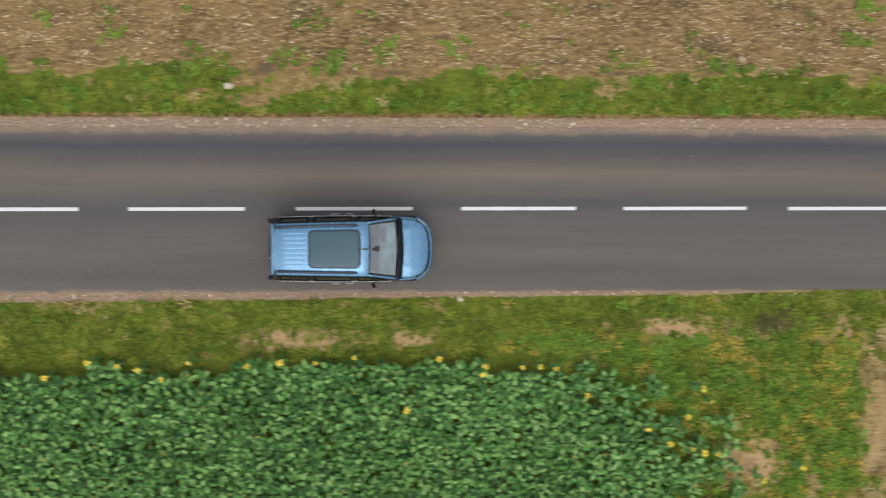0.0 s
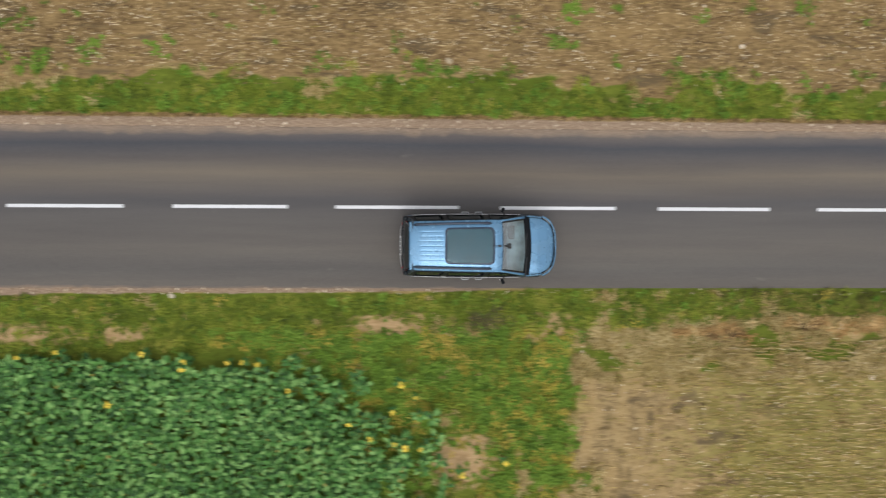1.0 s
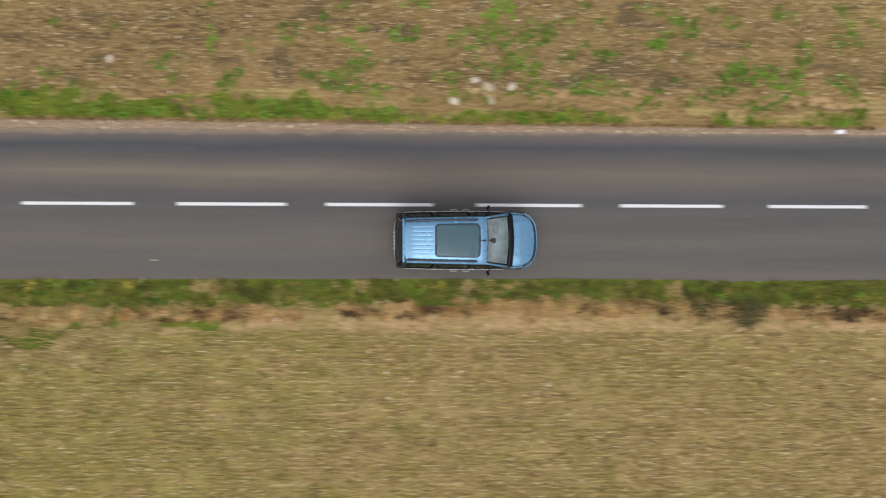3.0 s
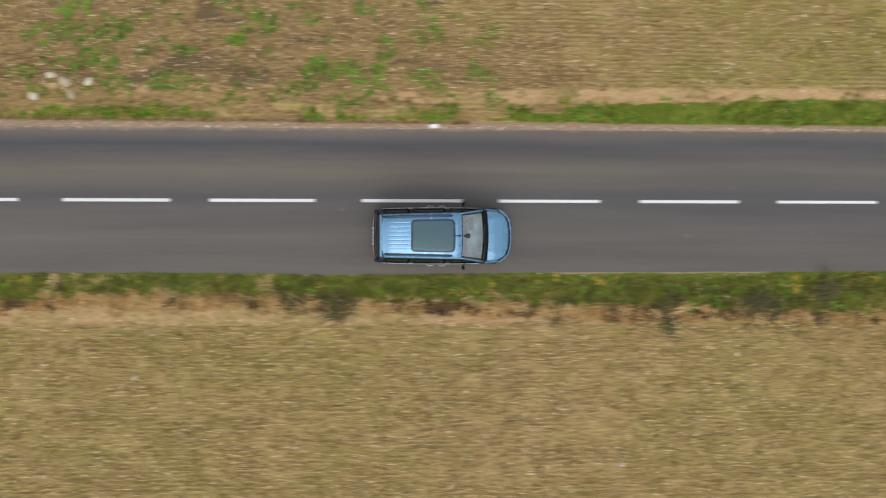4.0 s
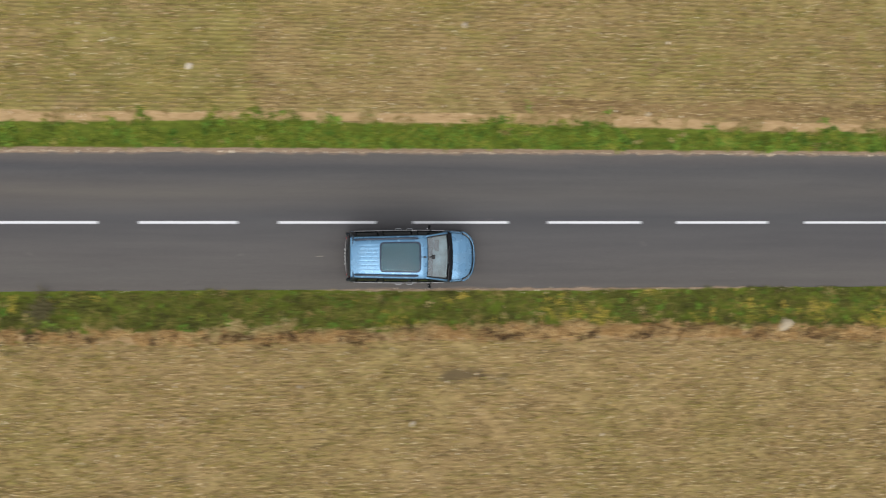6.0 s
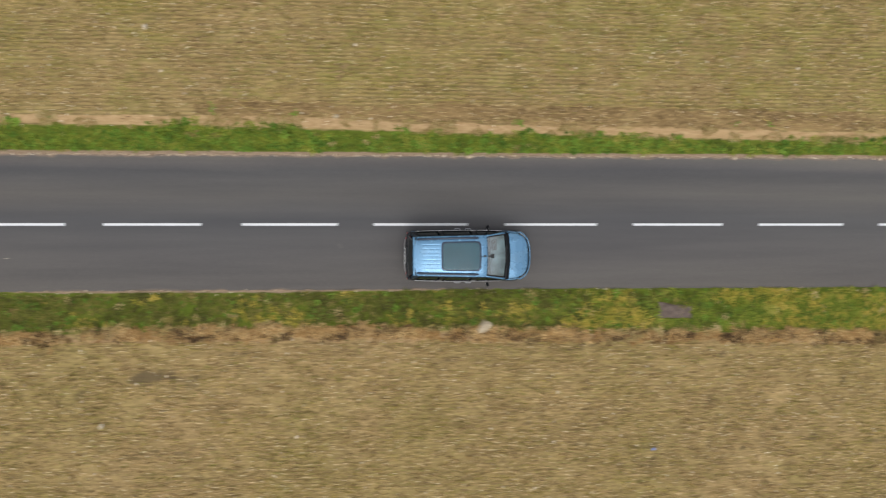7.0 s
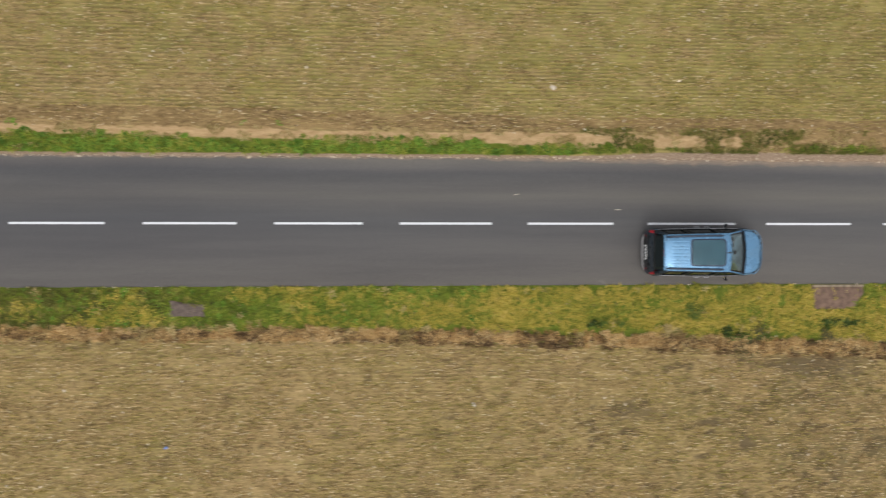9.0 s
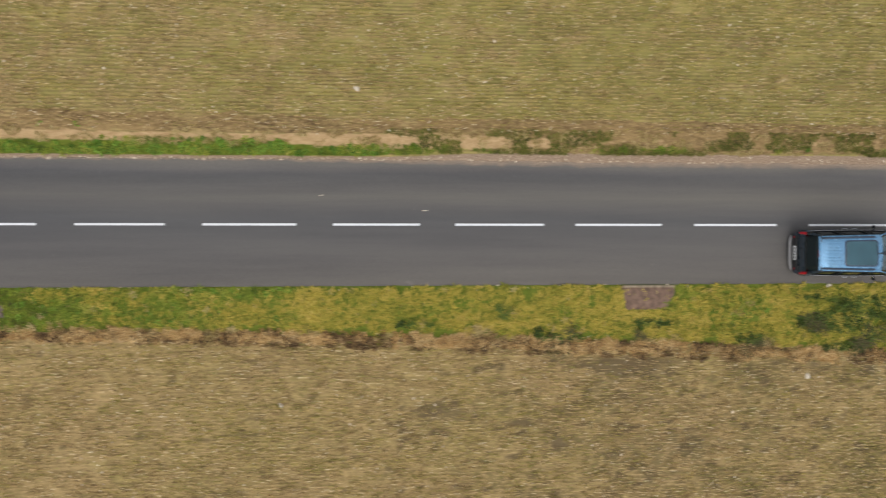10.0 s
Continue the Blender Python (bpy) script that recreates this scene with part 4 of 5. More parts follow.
def build_flowers():
    """Sunflowers in bloom along the rim of the crop."""
    def plant(h, leaves, seed):
        r = random.Random(seed)
        p = base("sunflower", pose(0, 0, 0), "flowering sunflower with a small yellow head at the crop edge", "sunflower", "flowering sunflowers")
        part("stem", tube([(0, 0, -0.03), (0.01, 0, h * 0.5), (0.03, 0.01, h)], [0.014, 0.011, 0.008], 6), M_STEM, p)
        for i in range(leaves):
            bm = bmesh.new()
            s = r.uniform(0.13, 0.2)
            m = pose(0.01, 0, h * (0.35 + 0.09 * i), r.uniform(-12, 12), r.uniform(-5, 20), i * 137) @ Matrix.Scale(s, 4)
            vs = [bm.verts.new(m @ Vector(c)) for c in LEAF_V]
            for f in LEAF_F:
                bm.faces.new([vs[j] for j in f])
            part("leaf", bm, M_LEAF, p)
        m = pose(0.03, 0.01, h, r.uniform(-45, 45), r.uniform(-45, 45), 0)
        bm = bmesh.new()
        bmesh.ops.create_cone(bm, cap_ends=True, segments=12, radius1=0.026, radius2=0.02, depth=0.02, matrix=m @ pose(0, 0, 0.01))
        head = part("flower_head", bm, M_DISC, p, "brown flower disc")
        bm = bmesh.new()
        for i in range(11):
            a = pose(0, 0, 0.012, 0, r.uniform(-30, 30), i * 33 + r.uniform(-14, 14)) @ Matrix.Scale(r.uniform(0.55, 1.15), 4)
            q = [bm.verts.new(m @ a @ Vector(c)) for c in ((0.02, -0.012, 0), (0.065, -0.02, 0.006), (0.095, 0, -0.012), (0.065, 0.02, 0.006), (0.02, 0.012, 0))]
            bm.faces.new(q)
        part("petals", bm, M_PETAL, head, "ring of yellow petals")
        return p
    kinds = [plant(0.72, 5, 1), plant(0.62, 4, 2), plant(0.8, 6, 3)]
    for i, (x, y) in enumerate(FLOWERS):
        m = seated(x, y, i * 77)
        if i < 3:
            kinds[i].matrix_basis = m
        else:
            c = copy_thing(kinds[i % 3], m)
            c.scale = (0.8 + 0.1 * (i % 5),) * 3


WEEDS = [(-4.8, 4.05), (-2.0, 4.22), (-0.3, 4.15), (-3.4, 3.84), (7.2, 3.76), (-10.9, 5.02), (-9.2, 4.52), (10.8, 5.3), (10.4, 4.6), (14.6, 5.28), (23.7, 4.84), (32.3, 5.88), (31.0, 5.04), (29.0, 4.92), (27.8, 4.66), (37.0, 4.86), (37.4, 5.63), (42.7, 5.53), (39.2, 4.12), (40.4, 3.7), (50.0, 3.22),
         (73.9, 3.65), (71.2, 3.8), (81.3, 3.48), (89.0, 3.51), (90.2, 3.47), (11.1, 5.45), (32.0, 5.7), (17.5, 3.6), (28.4, 3.3), (40.0, 3.9), (41.2, 3.5)]


def build_weeds():
    def clump(name, mat, label, reach, seed, count, width, rise, cat):
        p = base(name, pose(0, 0, 0), label, cat, cat + " clumps")
        for i in range(count):
            r = random.Random(seed * 50 + i)
            v, f = tuft_shape(7, reach * (0.55 if reach > 0.5 else 0.3), rise, width, seed * 50 + i)
            bm = bmesh.new()
            o = Vector((r.gauss(0, reach * 0.5), r.gauss(0, reach * 0.3), 0))
            vs = [bm.verts.new(Vector(c) + o) for c in v]
            for t in f:
                bm.faces.new([vs[j] for j in t])
            part("leaf_rosette", bm, mat, p)
        return p
    kinds = [clump("weed", M_WEED, "bright green leafy weed growing in the stubble", 0.36, s, 8, 0.03, 0.11, "weed") for s in (1, 2)]
    for i, (x, y) in enumerate(WEEDS):
        m = seated(x, y, i * 61, -0.01)
        if i < 2:
            kinds[i].matrix_basis = m
        else:
            copy_thing(kinds[i % 2], m).scale = ((0.7 + 0.15 * (i % 4)) * (1.0 if x < 60 else 0.55),) * 3
    darks = [clump("dark_weed", M_BUSH, "dark half-withered weed bush on the grass verge", 0.8, s, 26, 0.03, 0.26, "bush") for s in (5, 6)]
    for i, (x, y, s) in enumerate(DARK_WEEDS):
        m = seated(x, y, i * 83, -0.01)
        if i < 2:
            darks[i].matrix_basis = m
            darks[i].scale = (s * (1.55 if x < 60 else 1.1),) * 3
        else:
            copy_thing(darks[i % 2], m).scale = (s * (1.55 if x < 60 else 1.1),) * 3


STONES = [(-6.2, 3.24, 0.13), (80.2, -3.53, 0.30), (117.2, -5.82, 0.13), (99.9, 4.89, 0.12), (75.2, 3.56, 0.1), (60.3, 4.95, 0.13), (69.1, 6.36, 0.1), (31.8, 3.5, 0.2), (31.4, 3.68, 0.13), (32.5, 3.52, 0.14), (31.9, 3.14, 0.14), (30.8, 3.1, 0.16),
          (25.5, -3.45, 0.1), (33.7, -5.42, 0.12), (18.7, -3.33, 0.11), (-0.1, -2.45, 0.09), (48.8, -8.3, 0.13), (67.4, -6.71, 0.1), (97.1, -6.6, 0.1), (63.7, -5.44, 0.1), (117.8, -2.3, 0.1), (20.8, 4.16, 0.12), (7.5, 4.0, 0.1)]


def build_stones():
    def rock(mat, seed, label):
        bm = bmesh.new()
        bmesh.ops.create_icosphere(bm, subdivisions=2, radius=1)
        for v in bm.verts:
            d = noise.noise(v.co * 1.3 + Vector((seed * 7, 0, 0))) * 0.45 + noise.noise(v.co * 3.1) * 0.15
            v.co = v.co * (1 + d)
            v.co.z *= 0.55
            v.co.y *= 0.75
        me = bpy.data.meshes.new("stone")
        bm.to_mesh(me)
        bm.free()
        me.materials.append(mat)
        return tagged(new("stone", me), label, "stone", "loose stones")
    kinds = [rock(M_STONEW, 1, "pale white stone lying loose on dry ground"), rock(M_STONE, 2, "pale sandy limestone lump on the verge"), rock(M_STONEW, 3, "pale white stone lying loose on dry ground")]
    for i, (x, y, s) in enumerate(STONES):
        m = seated(x, y, i * 47, s * 0.12)
        ob = kinds[i] if i < 3 else copy_thing(kinds[i % 3], m)
        ob.matrix_basis = m
        ob.scale = (s, s, s)


def build_oddments():
    # crumpled white rag at the road edge
    bm = bmesh.new()
    bmesh.ops.create_grid(bm, x_segments=14, y_segments=10, size=0.5)
    for v in bm.verts:
        c = v.co.copy()
        v.co = Vector((c.x * 0.27 * (1 + 0.15 * noise.noise(c * 4)), c.y * 0.13 * (1 + 0.3 * noise.noise(c * 3 + Vector((3, 0, 0)))), 0.02 + 0.05 * abs(noise.noise(c * 5))))
    bmesh.ops.solidify(bm, geom=bm.faces[:], thickness=0.012)
    me = bpy.data.meshes.new("white_rag")
    bm.to_mesh(me)
    me.materials.append(plain("white_cloth", (0.85, 0.86, 0.9), 0.8, vary=0.06))
    ob = tagged(new("white_rag", me), "crumpled white rag lying at the road edge", "rag")
    ob.matrix_basis = seated(42.85, 2.33, 4, 0.02)
    # loose straws blown on to the asphalt
    bm = tube([(-0.5, 0, 0), (-0.2, 0.05, 0.02), (0.2, 0.03, 0.03), (0.5, -0.06, 0.01)], [0.10, 0.16, 0.15, 0.06], 6, 0.35)
    me = bpy.data.meshes.new("straw_wisp")
    bm.to_mesh(me)
    bm.free()
    me.materials.append(plain("bleached_straw", (0.62, 0.54, 0.42), 0.8, vary=0.1))
    first = tagged(new("straw_wisp", me), "pale wisp of straw lying on the asphalt", "straw", "straw wisps on the road")
    for i, (x, y, l, turn) in enumerate(((98.61, 1.05, 0.17, 14), (102.37, 0.51, 0.22, 2), (21.9, -1.68, 0.20, -3), (64.33, -1.13, 0.12, 5))):
        ob = first if i == 0 else copy_thing(first, pose(x, y, 0.012, 0, 0, turn))
        ob.matrix_basis = pose(x, y, 0.012, 0, 0, turn)
        ob.scale = (l, l * 0.4, l * 0.5)
    # small blue scrap in the field
    me = bpy.data.meshes.new("blue_scrap")
    bm = box(0.13, 0.09, 0.02, bevel=0.006)
    bm.to_mesh(me)
    me.materials.append(plain("blue_plastic", (0.12, 0.2, 0.5), 0.4))
    tagged(new("blue_scrap", me), "small blue plastic scrap lying in the stubble", "litter").matrix_basis = seated(86.2, -7.89, 20, 0.06)
    # flat grey slab in the verge
    bm = bmesh.new()
    bmesh.ops.create_grid(bm, x_segments=24, y_segments=12, size=0.5)
    for v in bm.verts:
        c = v.co.copy()
        e = 1 + 0.18 * noise.noise(Vector((c.x * 5, c.y * 5, 2)))
        v.co = Vector((c.x * 1.15 * e, c.y * (0.5 - 0.12 * c.x) * e, 0.02 * noise.noise(c * 9) - 0.06 * max(abs(c.x), abs(c.y)) ** 4 * 16))
    bmesh.ops.solidify(bm, geom=bm.faces[:], thickness=0.05)
    me = bpy.data.meshes.new("drain_slab")
    bm.to_mesh(me)
    me.materials.append(M_SLAB)
    tagged(new("drain_slab", me), "weathered grey slab half sunk in verge grass", "slab").matrix_basis = seated(86.95, -3.03, -3, 0.09)
    # earth apron at the road edge
    bm = bmesh.new()
    n, m = 28, 14
    g = [[bm.verts.new((0, 0, 0)) for _ in range(m + 1)] for _ in range(n + 1)]
    for i in range(n + 1):
        for j in range(m + 1):
            u, w = i / n - 0.5, j / m
            half = (1.08 - 0.30 * w) * (1 + 0.05 * noise.noise(Vector((u * 2, w * 4, 1))))
            x, y = 110.75 + u * 2 * half, -2.27 - 0.93 * w - 0.05 * noise.noise(Vector((u * 6, 0, 4))) * w
            rim = max(0, max(abs(u) * 2, w) - 0.9) * 10
            g[i][j].co = (x, y, float(ground_z(x, y)) + 0.045 + 0.02 * noise.noise(Vector((x * 3, y * 3, 0))) - 0.05 * rim)
    for i in range(n):
        for j in range(m):
            bm.faces.new((g[i][j], g[i + 1][j], g[i + 1][j + 1], g[i][j + 1]))
    bmesh.ops.recalc_face_normals(bm, faces=bm.faces[:])
    me = bpy.data.meshes.new("earth_apron")
    bm.to_mesh(me)
    me.materials.append(M_APRON)
    tagged(new("earth_apron", me), "bare brown earth apron beside the road", "pavement", kind="structure")
    # pale kerb strip along its mouth
    ob = part("kerb_strip", box(1.96, 0.085, 0.06, (110.75, -2.30, 0.022), bevel=0.012), M_KERB, None)
    tagged(ob, "pale worn kerb strip between road and apron", "kerb", kind="structure")


DASHES = [-17.95, -13.45, -8.93, -4.51, -0.06, 4.38, 8.98, 13.46, 18.07, 22.56, 26.96, 31.51, 35.93, 40.6, 44.9, 49.4, 53.88, 58.47, 62.99, 67.44, 71.99, 76.43, 80.95, 85.46, 89.98, 94.41, 99.04, 103.48, 107.97, 112.51, 117.0, 121.5, 126.0]
LENGTHS = {-8.93: 3.06, -4.51: 3.12, -0.06: 3.12, 4.38: 3.42, 8.98: 3.25, 40.6: 3.12, 53.88: 3.29, 58.47: 3.18, 89.98: 3.10, 94.41: 3.31, 99.04: 3.15, 103.48: 3.30, 107.97: 3.27}


def build_dashes():
    for x in DASHES:
        l = LENGTHS.get(x, 3.21)
        bm = sheet([l * i / 24 for i in range(25)], [q * float(lerp(x, (40, 80), (1.0, 0.86))) for q in (-0.047, -0.041, 0.041, 0.047)],
                   lambda u, v: (x + u, v + float(lerp(x, (2, 14), (0.02, 0.0))) + 0.004 * noise.noise(Vector(((x + u) * 6, v * 9, 0))), 0.006 if abs(v) < 0.044 * float(lerp(x, (40, 80), (1.0, 0.86))) else 0.001), thick=0.003)
        part("lane_dash", bm, M_PAINT, ROAD, "worn white centre line dash")

# ---- the car: a compact high-roofed family van, front towards +x ----


def paint_material():
    k = Mat("light_blue_metallic_paint", (0.17, 0.37, 0.60), 0.35, 0.4)
    dust = k.noise(3.5, 4, local=True)
    c = k.mix(k.grey(k.noise(1.2, 3, local=True), 0.3, 0.7), (0.118, 0.270, 0.440), (0.130, 0.288, 0.462))
    k.colour(k.mix(k.math("MULTIPLY", k.grey(dust, 0.45, 0.8), 0.25), c, (0.20, 0.28, 0.33)))
    k.rough(k.grey(dust, -1.0, 4.6))
    k.b.inputs["Coat Weight"].default_value = 0.2
    k.b.inputs["Coat Roughness"].default_value = 0.06
    return k.m


def glass_material(name, tint, rough=0.02, ior=1.5, clear=1.0):
    k = Mat(name, tint, rough)
    k.b.inputs["Transmission Weight"].default_value = clear
    k.b.inputs["IOR"].default_value = ior
    smear = k.noise(6, 4, local=True)
    k.rough(k.math("ADD", k.math("MULTIPLY", k.grey(smear, 0.4, 0.9), 0.12), rough))
    return k.m


M_BODY = paint_material()
M_BLACK = plain("black_plastic", (0.022, 0.023, 0.025), 0.5, vary=0.3)
M_GLOSS = plain("gloss_black", (0.006, 0.007, 0.009), 0.45, spec=0.12, vary=0.1)
M_RUBBER = plain("tyre_rubber", (0.02, 0.02, 0.02), 0.85, vary=0.3)
M_ALLOY = plain("alloy", (0.55, 0.56, 0.58), 0.35, metal=1.0)
M_CHROME = plain("chrome", (0.82, 0.83, 0.85), 0.12, metal=1.0, vary=0.03)
M_SILVER = plain("silver_trim", (0.42, 0.43, 0.45), 0.35, metal=0.6)
M_RAIL = plain("dark_anodised_rail", (0.032, 0.046, 0.072), 0.4, metal=0.1)
M_SCREEN = glass_material("windscreen_glass", (0.74, 0.90, 0.95), ior=2.8)
M_TINT = glass_material("tinted_glass", (0.018, 0.026, 0.028), ior=1.28, clear=0.12)
M_SKYL = glass_material("roof_glass", (0.56, 0.78, 0.84), rough=0.06, ior=1.3)
M_RED = plain("red_tail_lens", (0.60, 0.007, 0.024), 0.3, vary=0.15)
M_LENS = plain("headlight_lens", (0.11, 0.13, 0.145), 0.08, vary=0.3)
M_STRIP = plain("satin_silver_plastic", (0.42, 0.41, 0.405), 0.5, vary=0.05)
M_PILLAR = plain("black_pillar_film", (0.012, 0.016, 0.02), 0.45, spec=0.3, vary=0.1)
M_FRIT = plain("smoked_glass_border", (0.050, 0.066, 0.098), 0.2, vary=0.2)
# pale blotches in this colour stand in for sky reflected in the windscreen
M_SKY_TRIM = plain("trim_with_sky_reflection", (0.31, 0.44, 0.49), 0.8, vary=0.6, scale=2.2)
M_SEAT = plain("dark_seat_fabric", (0.05, 0.05, 0.055), 0.9, vary=0.2)
M_BLIND = plain("grey_roof_blind", (0.088, 0.152, 0.182), 0.85, vary=0.16, scale=1.6)
# body colour darkened to imitate shade on the upright rear
M_REAR_SHADED = plain("blue_paint_shaded_dark", (0.030, 0.045, 0.060), 0.28, vary=0.2, scale=4)
M_PLATE = plain("white_plate", (0.70, 0.70, 0.69), 0.4, vary=0.03)


def half_width(x):
    return float(lerp(x, (-1.99, -1.98, -1.955, -1.90, -1.6, -0.5, 0.8, 1.3, 1.6, 1.85, 2.0, 2.08, 2.13, 2.15), (0.66, 0.735, 0.775, 0.80, 0.822, 0.845, 0.845, 0.83, 0.815, 0.76, 0.67, 0.56, 0.42, 0.30)))


def shoulder(x):
    return float(lerp(x, (-1.99, -1.98, -1.97, -1.93, -1.3, 0.9, 1.34, 1.6, 1.85, 2.0, 2.08, 2.13, 2.15), (0.55, 0.62, 0.70, 1.0, 1.02, 0.99, 0.985, 0.955, 0.90, 0.845, 0.785, 0.71, 0.64)))


def roof_taper(x):
    """The roof narrows towards the tail."""
    return 0.978 * float(lerp(x, (-1.8, 0.3), (0.925, 1.0)))


def roof_z(x, y):
    top = float(lerp(x, (-1.77, -1.5, -0.6, 0.1, 0.45, 0.60), (1.735, 1.775, 1.80, 1.785, 1.745, 1.695)))
    s = abs(y) / 0.68
    return top - 0.025 * s ** 2 - 0.05 * s ** 6


def build_car():
    car = base("car", pose(0, 0, 0), "light blue metallic high-roofed family van driving along the road", "car")

    # lower body, open at the top of the cabin
    xs = [-1.99, -1.985, -1.975, -1.96, -1.945, -1.91, -1.85, -1.7, -1.5, -1.3, -1.1, -0.85, -0.5, -0.1, 0.3, 0.7, 0.95, 1.15, 1.34, 1.5, 1.65, 1.78, 1.9, 2.0, 2.05, 2.09, 2.125, 2.14, 2.15]
    bm = bmesh.new()
    rings = []
    for x in xs:
        w, b = half_width(x), shoulder(x)
        low = 0.24 if -1.95 < x < 2.05 else 0.30
        k = float(lerp(x, (1.1, 1.4), (0.978, 0.945)))
        sec = [(k, b), (0.5 * (k + 1), b - 0.025), (1.0, b - 0.10), (1.008, 0.5 * (b + 0.5)), (1.012, 0.5), (0.995, 0.38), (0.955, low + 0.04), (0.88, low), (0.45, low)]
        if b < 0.75:
            sec = [(0.92, b), (0.97, b - 0.03), (0.99, b - 0.07), (1.0, 0.5 * (b - 0.07 + 0.42)), (1.0, 0.42), (0.99, 0.37), (0.955, low + 0.03), (0.88, low), (0.45, low)]
        left = [bm.verts.new((x, f * w, z)) for f, z in sec]
        right = [bm.verts.new((x, -f * w, z)) for f, z in sec[::-1]]
        rings.append(left + right)
    for a, b in zip(rings, rings[1:]):
        for k in range(len(a) - 1):
            bm.faces.new((a[k], b[k], b[k + 1], a[k + 1]))
    bm.faces.new(rings[0])
    bm.faces.new(rings[-1][::-1])
    # wheel arches cut out of the sides
    body = part("body", bm, M_BODY, car, soft=True)
    cut = bmesh.new()
    for wx in (-1.36, 1.36):
        for wy in (-0.80, 0.80):
            bmesh.ops.create_cone(cut, cap_ends=True, segments=36, radius1=0.37, radius2=0.37, depth=0.36, matrix=pose(wx, wy, 0.33, 90, 0, 0))
    cme = bpy.data.meshes.new("arch_cutter")
    cut.to_mesh(cme)
    cutter = new("arch_cutter", cme)
    for o in (body,):
        md = o.modifiers.new("thick", "SOLIDIFY")
        md.thickness, md.offset = 0.012, -1
        md = o.modifiers.new("arches", "BOOLEAN")
        md.operation, md.object, md.solver = "DIFFERENCE", cutter, "EXACT"
        bpy.context.view_layer.update()
        dg = bpy.context.evaluated_depsgraph_get()
        done = bpy.data.meshes.new_from_object(o.evaluated_get(dg))
        o.modifiers.clear()
        o.data = done
        done.materials.clear()
        done.materials.append(M_BODY)
    bpy.data.objects.remove(cutter)
    # rearmost faces get the same painted-in shade as the tailgate
    body.data.materials.append(M_REAR_SHADED)
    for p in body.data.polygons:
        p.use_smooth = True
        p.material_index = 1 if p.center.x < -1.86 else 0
    for wx in (-1.36, 1.36):
        for s in (-1, 1):
            arc = [(wx + 0.375 * math.cos(a), s * (half_width(wx) * 1.0 + 0.004), 0.33 + 0.375 * math.sin(a)) for a in [math.radians(-12 + 204 * i / 18) for i in range(19)]]
            part("arch_trim", tube(arc, 0.022, 6), M_BLACK, car, "black plastic wheel arch trim")
    for s in (-1, 1):
        line = [(x, s * (half_width(x) * 1.0 + 0.006), 0.30) for x in (-0.95, -0.5, 0, 0.5, 0.95)]
        part("side_sill", tube(line, 0.04, 8, 1.6), M_BLACK, car, "black plastic side sill")
        line = [(x, s * (half_width(x) * 1.012 + 0.004), 0.56) for x in (-0.92, -0.5, 0, 0.5, 0.92)]
        part("rub_strip", tube(line, 0.016, 6, 1.6), M_BLACK, car, "black side rubbing strip")
    part("cabin_floor", box(3.3, 1.5, 0.03, (-0.35, 0, 0.36)), M_SEAT, car)

    # bonnet, its front edge following the rounded nose
    hu = [i / 20 for i in range(21)]
    hv = [-1 + 2 * i / 24 for i in range(25)]

    def nose(a, off):
        """The nose in plan: a blunt oval, drawn in by off."""
        c, q = max(0.0, math.cos(a)) ** 0.8, abs(math.sin(a)) ** 0.8
        return 1.55 + (0.605 - off) * c, math.copysign((0.83 - off) * q, a)

    def bonnet(u, v):
        fx, fy = nose(v * 1.40, 0.085)
        x, y = 1.325 + 0.045 * (1 - v * v), v * 0.775
        x, y = x + (fx - x) * u, y + (fy - y) * u
        crown = 0.075 * (1 - abs(v) ** 2.6) * (1 - 0.3 * u)
        ridge = 0.012 * math.exp(-((abs(v) - 0.60) / 0.10) ** 2) * (1 - u ** 4)
        return (x, y, shoulder(x) + 0.012 + crown + ridge - 0.02 * u ** 6)
    part("bonnet", sheet(hu, hv, bonnet, thick=0.012), M_BODY, car, soft=True)
    nv = [-1.32 + 2.64 * i / 36 for i in range(37)]
    part("lamp_band", sheet([0, 0.5, 1], nv, lambda u, v: (*nose(v, 0.088 - 0.046 * u), shoulder(nose(v, 0.06)[0]) + 0.022 + 0.03 * math.cos(v) - 0.012 * u), thick=0.01), M_GLOSS, car, "gloss black band between bonnet and bumper", soft=True)
    part("bumper_top", sheet([0, 0.4, 0.8, 1], nv, lambda u, v: (*nose(v, 0.044 - 0.05 * u), shoulder(nose(v, 0.06)[0]) + 0.008 + 0.03 * math.cos(v) - 0.05 * u ** 3), thick=0.012), M_BODY, car, "painted upper edge of the front bumper", soft=True)

    # scuttle with wipers
    part("scuttle", sheet([0, 0.25, 0.5, 0.75, 1], hv, lambda u, v: (1.225 + 0.15 * u + 0.05 * (1 - v * v), v * 0.765, 1.118 - 0.045 * u - 0.06 * v * v + 0.012 * math.sin(u * 3.1)), thick=0.02), M_GLOSS, car, "black scuttle panel below the windscreen", soft=True)
    for s, l in ((0.32, 0.62), (-0.30, 0.58)):
        w = part("wiper", tube([(1.31, s, 1.10), (1.275, s - 0.25 * l, 1.125), (1.262, s - l * 0.9, 1.118)], 0.011, 6), M_BLACK, car, "black wiper blade")

    # windscreen
    def screen(u, v, lift=0.0):
        x = 0.54 + (1.225 - 0.54) * u
        w = 0.625 + (0.735 - 0.625) * u
        bow = 0.05 * (1 - v * v)
        return (x + bow * (0.6 + 0.4 * u) - lift * 0.0, v * w, 1.672 + (1.125 - 1.672) * u + 0.012 * math.sin(math.pi * u) - 0.03 * v * v + lift)
    su = [i / 14 for i in range(15)]
